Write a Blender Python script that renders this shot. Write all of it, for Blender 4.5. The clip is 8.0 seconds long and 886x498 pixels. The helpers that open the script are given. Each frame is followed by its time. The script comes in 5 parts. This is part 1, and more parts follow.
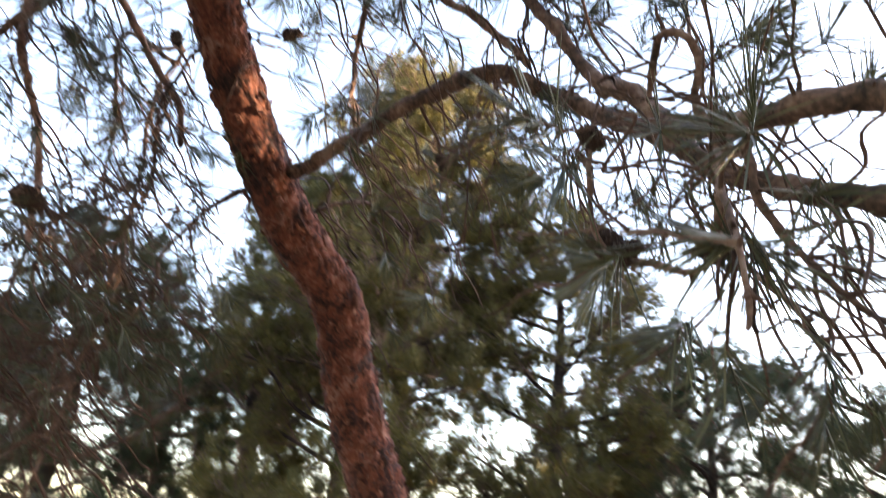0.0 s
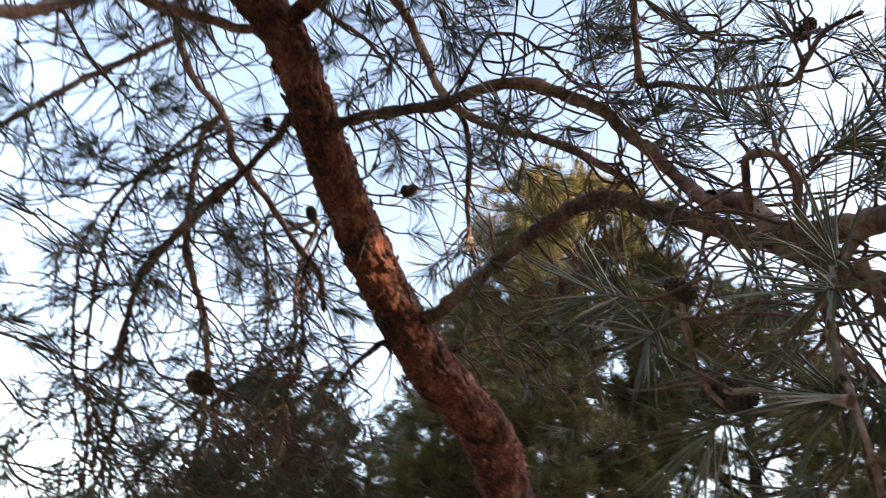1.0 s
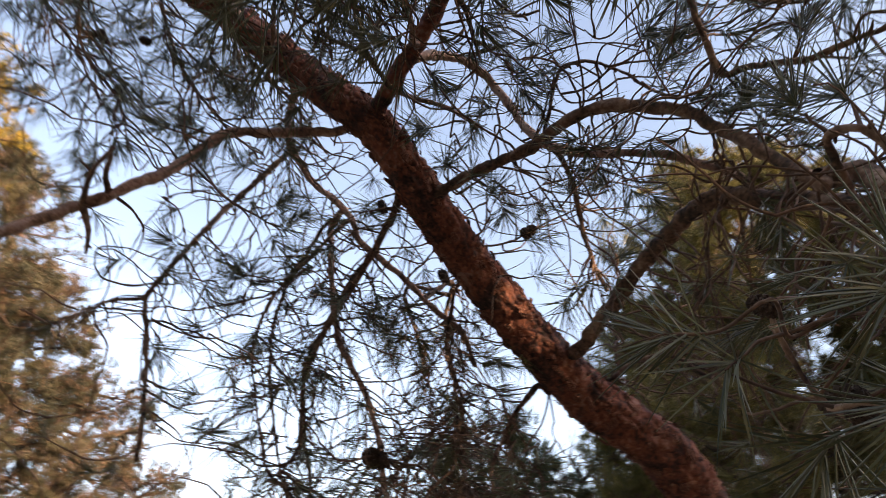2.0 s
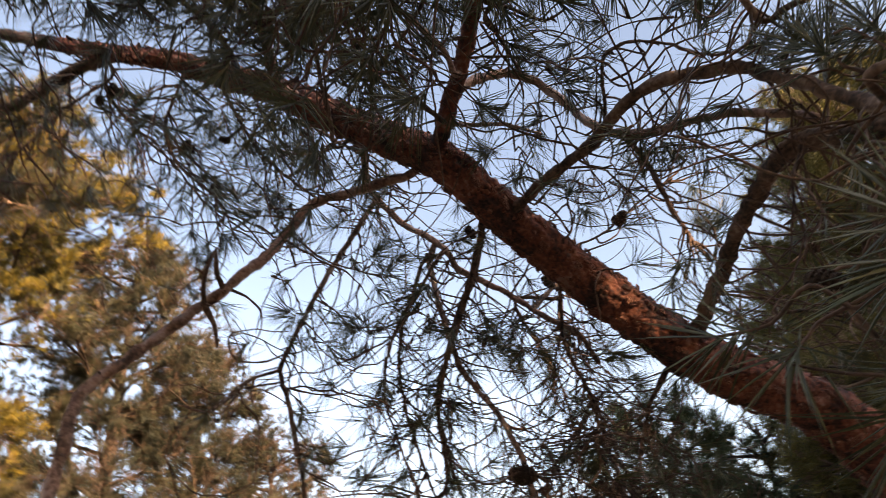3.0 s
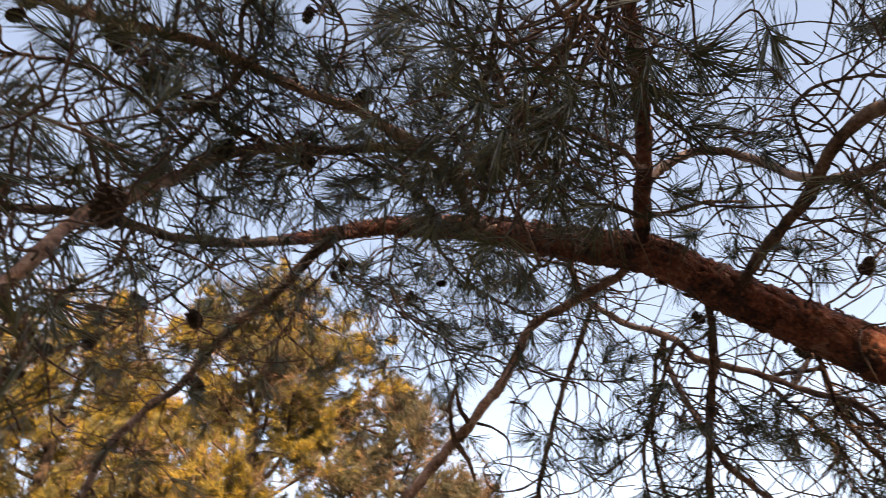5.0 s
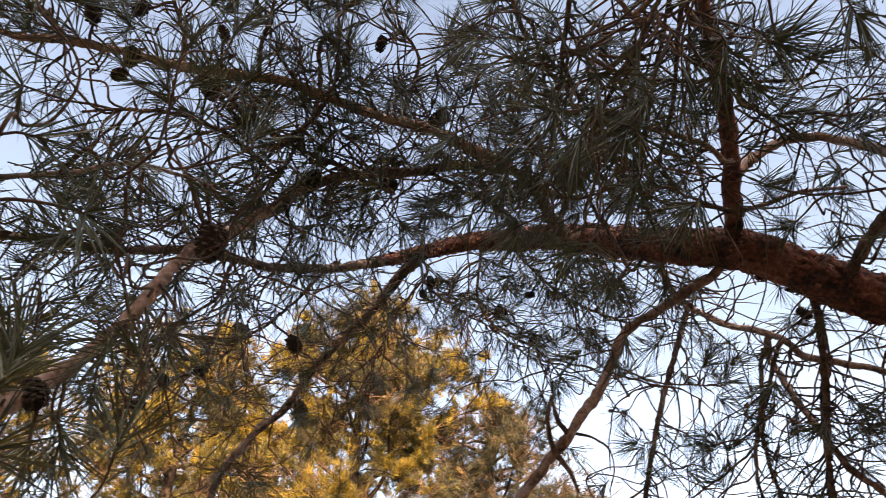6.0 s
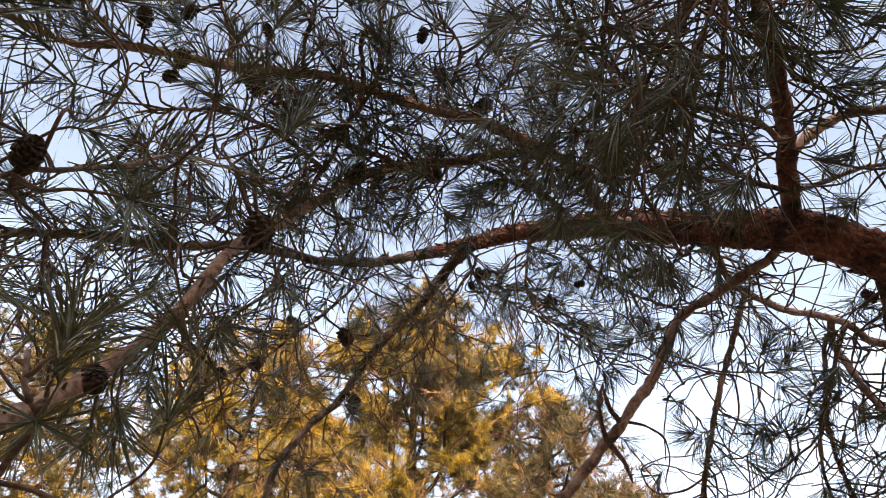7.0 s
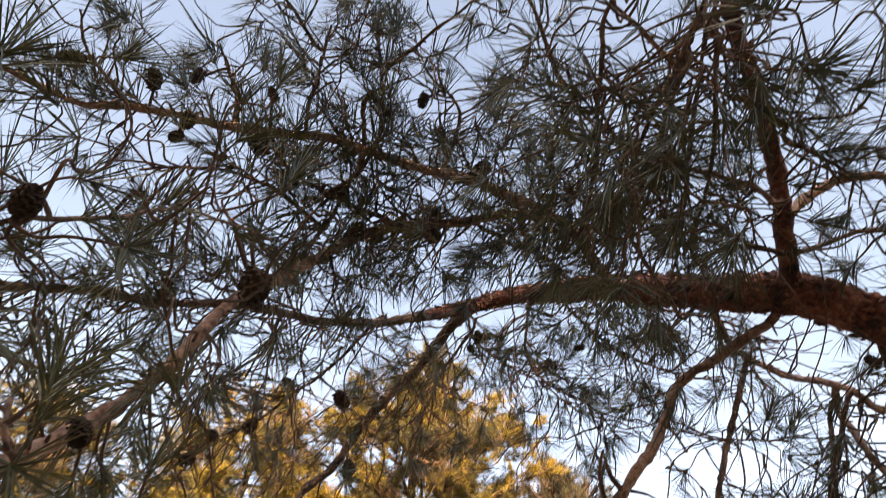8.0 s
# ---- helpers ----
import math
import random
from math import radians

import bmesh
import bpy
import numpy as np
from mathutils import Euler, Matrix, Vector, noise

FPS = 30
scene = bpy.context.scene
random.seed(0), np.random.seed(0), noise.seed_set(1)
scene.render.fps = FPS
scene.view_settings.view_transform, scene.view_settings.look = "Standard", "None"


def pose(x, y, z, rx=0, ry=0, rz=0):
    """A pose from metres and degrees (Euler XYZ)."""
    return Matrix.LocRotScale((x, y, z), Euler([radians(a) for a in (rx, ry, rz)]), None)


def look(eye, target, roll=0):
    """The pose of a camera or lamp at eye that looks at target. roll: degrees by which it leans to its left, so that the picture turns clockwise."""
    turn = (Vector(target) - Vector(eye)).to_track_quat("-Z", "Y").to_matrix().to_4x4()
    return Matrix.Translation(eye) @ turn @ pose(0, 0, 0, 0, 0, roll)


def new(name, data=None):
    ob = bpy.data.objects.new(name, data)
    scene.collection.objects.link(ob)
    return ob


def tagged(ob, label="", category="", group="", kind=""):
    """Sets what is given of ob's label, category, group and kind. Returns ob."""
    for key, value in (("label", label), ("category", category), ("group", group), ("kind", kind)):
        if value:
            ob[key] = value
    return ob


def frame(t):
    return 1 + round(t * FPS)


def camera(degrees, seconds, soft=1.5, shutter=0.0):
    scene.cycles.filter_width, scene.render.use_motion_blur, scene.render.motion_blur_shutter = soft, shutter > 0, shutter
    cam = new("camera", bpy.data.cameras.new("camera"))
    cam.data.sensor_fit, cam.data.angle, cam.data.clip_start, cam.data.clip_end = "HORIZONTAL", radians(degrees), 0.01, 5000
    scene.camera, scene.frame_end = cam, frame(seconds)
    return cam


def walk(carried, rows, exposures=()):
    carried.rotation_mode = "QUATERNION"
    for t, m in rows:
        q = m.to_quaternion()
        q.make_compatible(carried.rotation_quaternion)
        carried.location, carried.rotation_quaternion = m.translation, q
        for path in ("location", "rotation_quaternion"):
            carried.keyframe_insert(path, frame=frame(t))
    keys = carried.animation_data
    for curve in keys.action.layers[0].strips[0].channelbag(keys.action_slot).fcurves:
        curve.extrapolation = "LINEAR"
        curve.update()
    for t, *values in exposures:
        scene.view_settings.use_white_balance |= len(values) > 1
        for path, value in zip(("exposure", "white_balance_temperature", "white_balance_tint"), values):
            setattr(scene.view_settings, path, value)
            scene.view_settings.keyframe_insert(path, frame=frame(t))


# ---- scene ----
cam = camera(67.0, 8.0, soft=0.85, shutter=0.5)
PATH = [
    (0, (-0.1388, 0.3007, 1.7173), (-0.3823, 2.1007, 2.5544), 4.43),
    (0.5, (-0.0887, 0.2814, 1.7598), (-0.5693, 1.9415, 2.7663), 4.52),
    (1, (-0.0654, 0.2525, 1.7780), (-0.7270, 1.8000, 2.8584), 3.00),
    (1.5, (-0.0202, 0.2398, 1.7904), (-0.8521, 1.6593, 2.9275), 1.37),
    (2, (0.0515, 0.2510, 1.7990), (-0.9946, 1.5091, 2.9491), -1.68),
    (2.2, (0.0926, 0.2635, 1.8170), (-1.0342, 1.4547, 2.9621), -2.38),
    (3.3, (0.1591, 0.2730, 1.8136), (-1.1609, 1.1592, 3.0270), -10.12),
    (3.5, (0.1618, 0.2767, 1.8080), (-1.1819, 1.0820, 3.0514), -10.41),
    (4, (0.1728, 0.2721, 1.8060), (-1.1840, 0.9064, 3.1314), -10.25),
    (4.5, (0.1846, 0.2645, 1.8023), (-1.1382, 0.7723, 3.2138), -8.68),
    (5, (0.2018, 0.2471, 1.7986), (-1.0952, 0.5963, 3.2804), -6.74),
    (6.3, (0.2124, 0.2460, 1.7785), (-1.0880, 0.2909, 3.2974), -1.79),
    (6.5, (0.2064, 0.2488, 1.7746), (-1.1012, 0.2652, 3.2879), -1.22),
    (7, (0.1950, 0.2627, 1.7709), (-1.1018, 0.2012, 3.2923), 1.21),
    (7.5, (0.1893, 0.2671, 1.7636), (-1.0618, 0.1686, 3.3209), 2.54),
    (8, (0.1797, 0.2733, 1.7607), (-0.9583, 0.2073, 3.4041), 2.29),
]
STOPS = [(0.0, 3.28, 7500, 19), (0.6, 2.88, 7600, 19), (1.2, 2.45, 7700, 20), (2.0, 2.12, 8000, 22), (3.5, 1.96, 8400, 22), (5.0, 2.18, 8700, 23), (7.0, 2.38, 8900, 22), (8.0, 2.42, 9100, 22)]
walk(cam, [(t, look(eye, target, roll)) for t, eye, target, roll in PATH], STOPS)

# ---- light ----
SUN_AZ, SUN_EL = 84.0, 15.0  # degrees from +y towards +x, and above the horizon
world = bpy.data.worlds.new("sky")
scene.world = world
world.use_nodes = True
wn, wl = world.node_tree.nodes, world.node_tree.links
wn.clear()
sky = wn.new("ShaderNodeTexSky")
sky.sky_type, sky.sun_disc = "NISHITA", False
sky.sun_elevation, sky.sun_rotation = radians(SUN_EL), radians(SUN_AZ)
sky.air_density, sky.dust_density, sky.ozone_density = 1.0, 1.7, 1.0
sky_bg = wn.new("ShaderNodeBackground")
sky_bg.inputs["Strength"].default_value = 0.15
sky_out = wn.new("ShaderNodeOutputWorld")
wl.new(sky.outputs[0], sky_bg.inputs["Color"])
wl.new(sky_bg.outputs[0], sky_out.inputs["Surface"])
sun_data = bpy.data.lights.new("sun", "SUN")
sun_data.energy, sun_data.angle, sun_data.color = 3.0, radians(0.5), (1.0, 0.79, 0.53)
sun = new("sun", sun_data)
az, el = radians(SUN_AZ), radians(SUN_EL)
sun.matrix_world = look((20 * math.sin(az), 20 * math.cos(az), 20 * math.tan(el)), (0, 0, 0))


# ---- materials ----
def material(name, stops, scale, fine, bump, rough=0.85, stretch=(1, 1, 1), through_light=0.0, island=0.0, distort=0.4, metres=0.004):
    """Two scales of noise mixed over a ramp of colours, with relief; through_light lets leaves glow against the light."""
    m = bpy.data.materials.new(name)
    m.use_nodes = True
    n, l = m.node_tree.nodes, m.node_tree.links
    shader = n["Principled BSDF"]
    shader.inputs["Roughness"].default_value = rough
    where = n.new("ShaderNodeTexCoord")
    scaled = n.new("ShaderNodeMapping")
    scaled.inputs["Scale"].default_value = stretch
    l.new(where.outputs["Object"], scaled.inputs["Vector"])
    big, small = n.new("ShaderNodeTexNoise"), n.new("ShaderNodeTexNoise")
    big.inputs["Scale"].default_value, small.inputs["Scale"].default_value = scale, fine
    big.inputs["Detail"].default_value, small.inputs["Detail"].default_value = 5, 6
    big.inputs["Distortion"].default_value = distort
    for t in (big, small):
        l.new(scaled.outputs[0], t.inputs["Vector"])
    mix = n.new("ShaderNodeMix")
    mix.inputs["Factor"].default_value = 0.4
    l.new(big.outputs["Fac"], mix.inputs["A"])
    l.new(small.outputs["Fac"], mix.inputs["B"])
    value = mix.outputs["Result"]
    if island:
        geo = n.new("ShaderNodeNewGeometry")
        vary = n.new("ShaderNodeMix")
        vary.inputs["Factor"].default_value = island
        l.new(value, vary.inputs["A"])
        l.new(geo.outputs["Random Per Island"], vary.inputs["B"])
        value = vary.outputs["Result"]
    ramp = n.new("ShaderNodeValToRGB")
    while len(ramp.color_ramp.elements) < len(stops):
        ramp.color_ramp.elements.new(0.5)
    for e, (at, colour) in zip(ramp.color_ramp.elements, stops):
        e.position, e.color = at, (*colour, 1)
    l.new(value, ramp.inputs["Fac"])
    l.new(ramp.outputs["Color"], shader.inputs["Base Color"])
    if bump:
        relief = n.new("ShaderNodeBump")
        relief.inputs["Strength"].default_value, relief.inputs["Distance"].default_value = bump, metres
        l.new(value, relief.inputs["Height"])
        l.new(relief.outputs[0], shader.inputs["Normal"])
    if through_light:
        leaf, both = n.new("ShaderNodeBsdfTranslucent"), n.new("ShaderNodeMixShader")
        both.inputs["Fac"].default_value = through_light
        l.new(ramp.outputs["Color"], leaf.inputs["Color"])
        l.new(shader.outputs[0], both.inputs[1])
        l.new(leaf.outputs[0], both.inputs[2])
        l.new(both.outputs[0], n["Material Output"].inputs["Surface"])
    return m


TRUNK_BARK = material("trunk_bark", [(0.38, (0.02, 0.012, 0.011)), (0.46, (0.075, 0.034, 0.029)), (0.52, (0.175, 0.058, 0.039)), (0.57, (0.24, 0.088, 0.054)), (0.65, (0.31, 0.18, 0.145))], 12, 90, 1.0, 0.9, metres=0.008)
PLATE_BARK = material("plate_bark", [(0.38, (0.03, 0.016, 0.013)), (0.48, (0.125, 0.046, 0.032)), (0.55, (0.23, 0.09, 0.056)), (0.63, (0.34, 0.19, 0.14))], 22, 120, 0.8, 0.9)
LIMB_BARK = material("limb_bark", [(0.38, (0.028, 0.021, 0.018)), (0.47, (0.095, 0.06, 0.044)), (0.55, (0.19, 0.115, 0.083)), (0.63, (0.29, 0.21, 0.165))], 14, 110, 0.8, 0.88)
TAN_BARK = material("tan_bark", [(0.37, (0.07, 0.046, 0.037)), (0.46, (0.20, 0.118, 0.088)), (0.53, (0.35, 0.215, 0.165)), (0.62, (0.48, 0.355, 0.295))], 14, 110, 0.8, 0.85)
TWIG_BARK = material("twig_bark", [(0.35, (0.042, 0.026, 0.02)), (0.55, (0.125, 0.074, 0.052)), (0.7, (0.22, 0.14, 0.095))], 20, 150, 0.4, 0.9, metres=0.001)
NEEDLE = material("needle", [(0.25, (0.053, 0.066, 0.037)), (0.5, (0.092, 0.106, 0.051)), (0.72, (0.128, 0.13, 0.058)), (0.9, (0.20, 0.155, 0.08))], 3, 40, 0.0, 0.4, through_light=0.2, island=0.55)
CONE_SCALE = material("cone_scale", [(0.3, (0.014, 0.009, 0.007)), (0.5, (0.045, 0.026, 0.017)), (0.7, (0.10, 0.062, 0.042))], 30, 200, 0.6, 0.85, metres=0.001)
# the gold stops put the low sun's warm light into the needle colour
SUNLIT_NEEDLE = material("sunlit_needle", [(0.36, (0.055, 0.06, 0.03)), (0.43, (0.10, 0.095, 0.055)), (0.48, (0.10, 0.092, 0.03)), (0.53, (0.22, 0.17, 0.028)), (0.59, (0.33, 0.235, 0.03)), (0.67, (0.2, 0.125, 0.075))], 1.1, 9, 0.0, 0.6, through_light=0.3, island=0.1)
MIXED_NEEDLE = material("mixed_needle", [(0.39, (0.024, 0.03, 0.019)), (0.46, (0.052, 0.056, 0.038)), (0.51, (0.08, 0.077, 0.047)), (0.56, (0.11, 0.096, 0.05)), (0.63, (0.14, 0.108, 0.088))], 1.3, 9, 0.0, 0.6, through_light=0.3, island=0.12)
OLIVE_NEEDLE = material("olive_needle", [(0.22, (0.05, 0.053, 0.02)), (0.45, (0.11, 0.105, 0.03)), (0.7, (0.19, 0.155, 0.042))], 0.9, 8, 0.0, 0.6, through_light=0.25, island=0.45)
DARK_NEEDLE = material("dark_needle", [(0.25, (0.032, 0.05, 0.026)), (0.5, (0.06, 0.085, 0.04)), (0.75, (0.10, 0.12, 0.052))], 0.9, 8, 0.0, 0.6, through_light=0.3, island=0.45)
FAR_TWIG = material("far_twig", [(0.38, (0.045, 0.03, 0.022)), (0.5, (0.12, 0.075, 0.05)), (0.62, (0.2, 0.125, 0.085))], 6, 40, 0.0, 0.9)
FAR_BARK = material("far_bark", [(0.38, (0.016, 0.011, 0.009)), (0.5, (0.042, 0.027, 0.02)), (0.62, (0.085, 0.058, 0.044))], 6, 40, 0.8, 0.9)
LITTER = material("needle_litter", [(0.3, (0.09, 0.06, 0.04)), (0.5, (0.22, 0.145, 0.095)), (0.65, (0.30, 0.22, 0.15)), (0.8, (0.14, 0.14, 0.075))], 1.3, 35, 0.9, 0.95, metres=0.03)


# ---- mesh helpers ----
def mesh_of(name, verts, tris, mat, smooth=False):
    """A mesh from arrays of corners and triangles."""
    me = bpy.data.meshes.new(name)
    me.vertices.add(len(verts))
    me.vertices.foreach_set("co", np.asarray(verts, dtype=np.float32).ravel())
    me.loops.add(3 * len(tris))
    me.loops.foreach_set("vertex_index", np.asarray(tris, dtype=np.int32).ravel())
    me.polygons.add(len(tris))
    me.polygons.foreach_set("loop_start", np.arange(0, 3 * len(tris), 3, dtype=np.int32))
    me.polygons.foreach_set("use_smooth", np.full(len(tris), smooth))
    me.update(calc_edges=True)
    me.materials.append(mat)
    return me


def part(name, me, parent, label="", kind=""):
    ob = new(name, me)
    ob.parent = parent
    return tagged(ob, label, kind=kind)


def joined(pieces):
    """One array of corners and one of triangles out of many."""
    verts, tris, at = [], [], 0
    for v, f in pieces:
        verts.append(v)
        tris.append(f + at)
        at += len(v)
    return np.concatenate(verts), np.concatenate(tris)


def unit(v):
    v = np.asarray(v, dtype=float)
    return v / np.maximum(np.linalg.norm(v, axis=-1, keepdims=True), 1e-9)


def smooth_line(points, step):
    """A Catmull-Rom curve through the points, at about even steps."""
    p = np.asarray(points, dtype=float)
    p = np.concatenate([[2 * p[0] - p[1]], p, [2 * p[-1] - p[-2]]])
    out = []
    for a, b, c, d in zip(p[:-3], p[1:-2], p[2:-1], p[3:]):
        k = max(2, int(np.linalg.norm(c - b) / step) + 1)
        u = np.linspace(0, 1, k, endpoint=False)[:, None]
        out.append(0.5 * (2 * b + (c - a) * u + (2 * a - 5 * b + 4 * c - d) * u**2 + (3 * b - a - 3 * c + d) * u**3))
    out.append(p[-2][None])
    return np.concatenate(out)


def frames_along(line):
    tan = unit(np.gradient(line, axis=0))
    side = np.zeros_like(tan)
    s = np.cross(tan[0], (0.3, 0.2, 1.0))
    for i, t in enumerate(tan):
        s = s - t * (s @ t)
        s = s / np.linalg.norm(s)
        side[i] = s
    return tan, side, np.cross(tan, side)


def tube(line, radii, sides, rough=0.0, grain=30.0, seed=0.0):
    """A tapered round tube along a line, closed to a point at its end; rough: relief as a share of the radius."""
    line, radii = np.asarray(line, dtype=float), np.asarray(radii, dtype=float)
    tan, a, b = frames_along(line)
    ang = np.linspace(0, 2 * np.pi, sides, endpoint=False)
    ring = np.cos(ang)[None, :, None] * a[:, None] + np.sin(ang)[None, :, None] * b[:, None]
    r = np.repeat(radii[:, None], sides, axis=1)
    if rough:
        for i in range(len(line)):
            for j in range(sides):
                q = Vector(line[i] + ring[i, j] * radii[i])
                r[i, j] *= 1 + rough * (noise.noise(q * grain + Vector((seed, 0, 0))) + 0.6 * noise.noise(q * grain * 2.7))
    v = (line[:, None] + ring * r[:, :, None]).reshape(-1, 3)
    v = np.concatenate([v, line[-1:] + tan[-1:] * radii[-1]])
    n, s = len(line), sides
    i, j = np.meshgrid(np.arange(n - 1), np.arange(s), indexing="ij")
    p, q = (i * s + j).ravel(), (i * s + (j + 1) % s).ravel()
    f = np.concatenate([np.stack([p, q, q + s], 1), np.stack([p, q + s, p + s], 1)])
    j = np.arange(s)
    f = np.concatenate([f, np.stack([(n - 1) * s + j, (n - 1) * s + (j + 1) % s, np.full(s, n * s)], 1)])
    return v, f


def needle_geometry(base, way, length, radius, droop):
    """Pine needles: slim three-sided blades with a bend, tapering to a point."""
    n = len(base)
    a = unit(np.cross(way, np.array((0.37, 0.61, 0.70))))
    b = np.cross(way, a)
    ang = np.array((0, 2.094, 4.189))
    ring = (np.cos(ang)[None, :, None] * a[:, None] + np.sin(ang)[None, :, None] * b[:, None]) * radius
    length = np.asarray(length)[:, None]
    mid = base + way * length * 0.5 + droop * length * 0.25
    tip = base + way * length + droop * length
    v = np.concatenate([base[:, None] + ring * 0.8, mid[:, None] + ring, tip[:, None]], axis=1).reshape(-1, 3)
    one = np.array([(0, 1, 4), (0, 4, 3), (1, 2, 5), (1, 5, 4), (2, 0, 3), (2, 3, 5), (3, 4, 6), (4, 5, 6), (5, 3, 6)])
    f = (one[None] + 7 * np.arange(n)[:, None, None]).reshape(-1, 3)
    return v, f


def tuft_needles(rng, at, axis, count, length, brush=0.03):
    """Where the needles of one shoot start, which way they point, their lengths and bend: a star that opens towards the tip."""
    axis = unit(axis)
    along = rng.random(count) ** 0.7
    base = at - axis * brush * (1 - along)[:, None]
    side = unit(np.cross(axis, rng.normal(size=(count, 3))))
    lean = np.radians(rng.uniform(14, 52, count) + (1 - along) * rng.uniform(5, 38, count))
    way = unit(axis * np.cos(lean)[:, None] + side * np.sin(lean)[:, None])
    droop = side * rng.uniform(-0.05, 0.10, (count, 1)) + np.array((0, 0, -0.05))
    return base, way, length * rng.uniform(0.72, 1.06, count), droop


# ---- ground ----
def ground():
    bm = bmesh.new()
    rings, spokes = 46, 72
    centre = bm.verts.new((0, 0, 0))
    rows = []
    for i in range(rings):
        d = 0.4 * 1.22**i
        row = []
        for j in range(spokes):
            x, y = d * math.cos(2 * math.pi * j / spokes), d * math.sin(2 * math.pi * j / spokes)
            h = 0.06 * noise.noise(Vector((x * 0.8, y * 0.8, 0))) + min(d, 60) * 0.012 * noise.noise(Vector((x * 0.06, y * 0.06, 3)))
            row.append(bm.verts.new((x, y, h)))
        rows.append(row)
    for j in range(spokes):
        bm.faces.new((centre, rows[0][j], rows[0][(j + 1) % spokes]))
        for a, b in zip(rows[:-1], rows[1:]):
            bm.faces.new((a[j], b[j], b[(j + 1) % spokes], a[(j + 1) % spokes]))
    me = bpy.data.meshes.new("ground")
    bm.to_mesh(me)
    bm.free()
    me.polygons.foreach_set("use_smooth", np.full(len(me.polygons), True))
    me.materials.append(LITTER)
    return tagged(new("ground", me), "forest ground covered with dry brown pine needles", "ground", kind="structure")


ground()


# ---- the trees behind ----
def sticks(a, b, r0, r1):
    """Many straight thin twigs at once: three-sided, tapering from a to b."""
    n = len(a)
    way = unit(b - a)
    x = unit(np.cross(way, np.array((0.37, 0.61, 0.70))))
    y = np.cross(way, x)
    ang = np.array((0, 2.094, 4.189))
    ring = np.cos(ang)[None, :, None] * x[:, None] + np.sin(ang)[None, :, None] * y[:, None]
    v = np.concatenate([a[:, None] + ring * r0, b[:, None] + ring * r1], axis=1).reshape(-1, 3)
    one = np.array([(0, 1, 4), (0, 4, 3), (1, 2, 5), (1, 5, 4), (2, 0, 3), (2, 3, 5)])
    return v, (one[None] + 6 * np.arange(n)[:, None, None]).reshape(-1, 3)


def lumps(p, size, seed):
    """A smooth uneven field between about -1 and 1, with lumps of that size in metres."""
    r = np.random.default_rng(seed)
    out = np.zeros(len(p))
    for k in range(5):
        d = unit(r.normal(size=3)) * 2 * math.pi / (size * r.uniform(0.7, 1.5))
        out += np.sin(p @ d + r.uniform(0, 6.3) + 1.3 * np.sin(p[:, (k + 1) % 3] * 4.1 / size + k))
    return out / 2.6


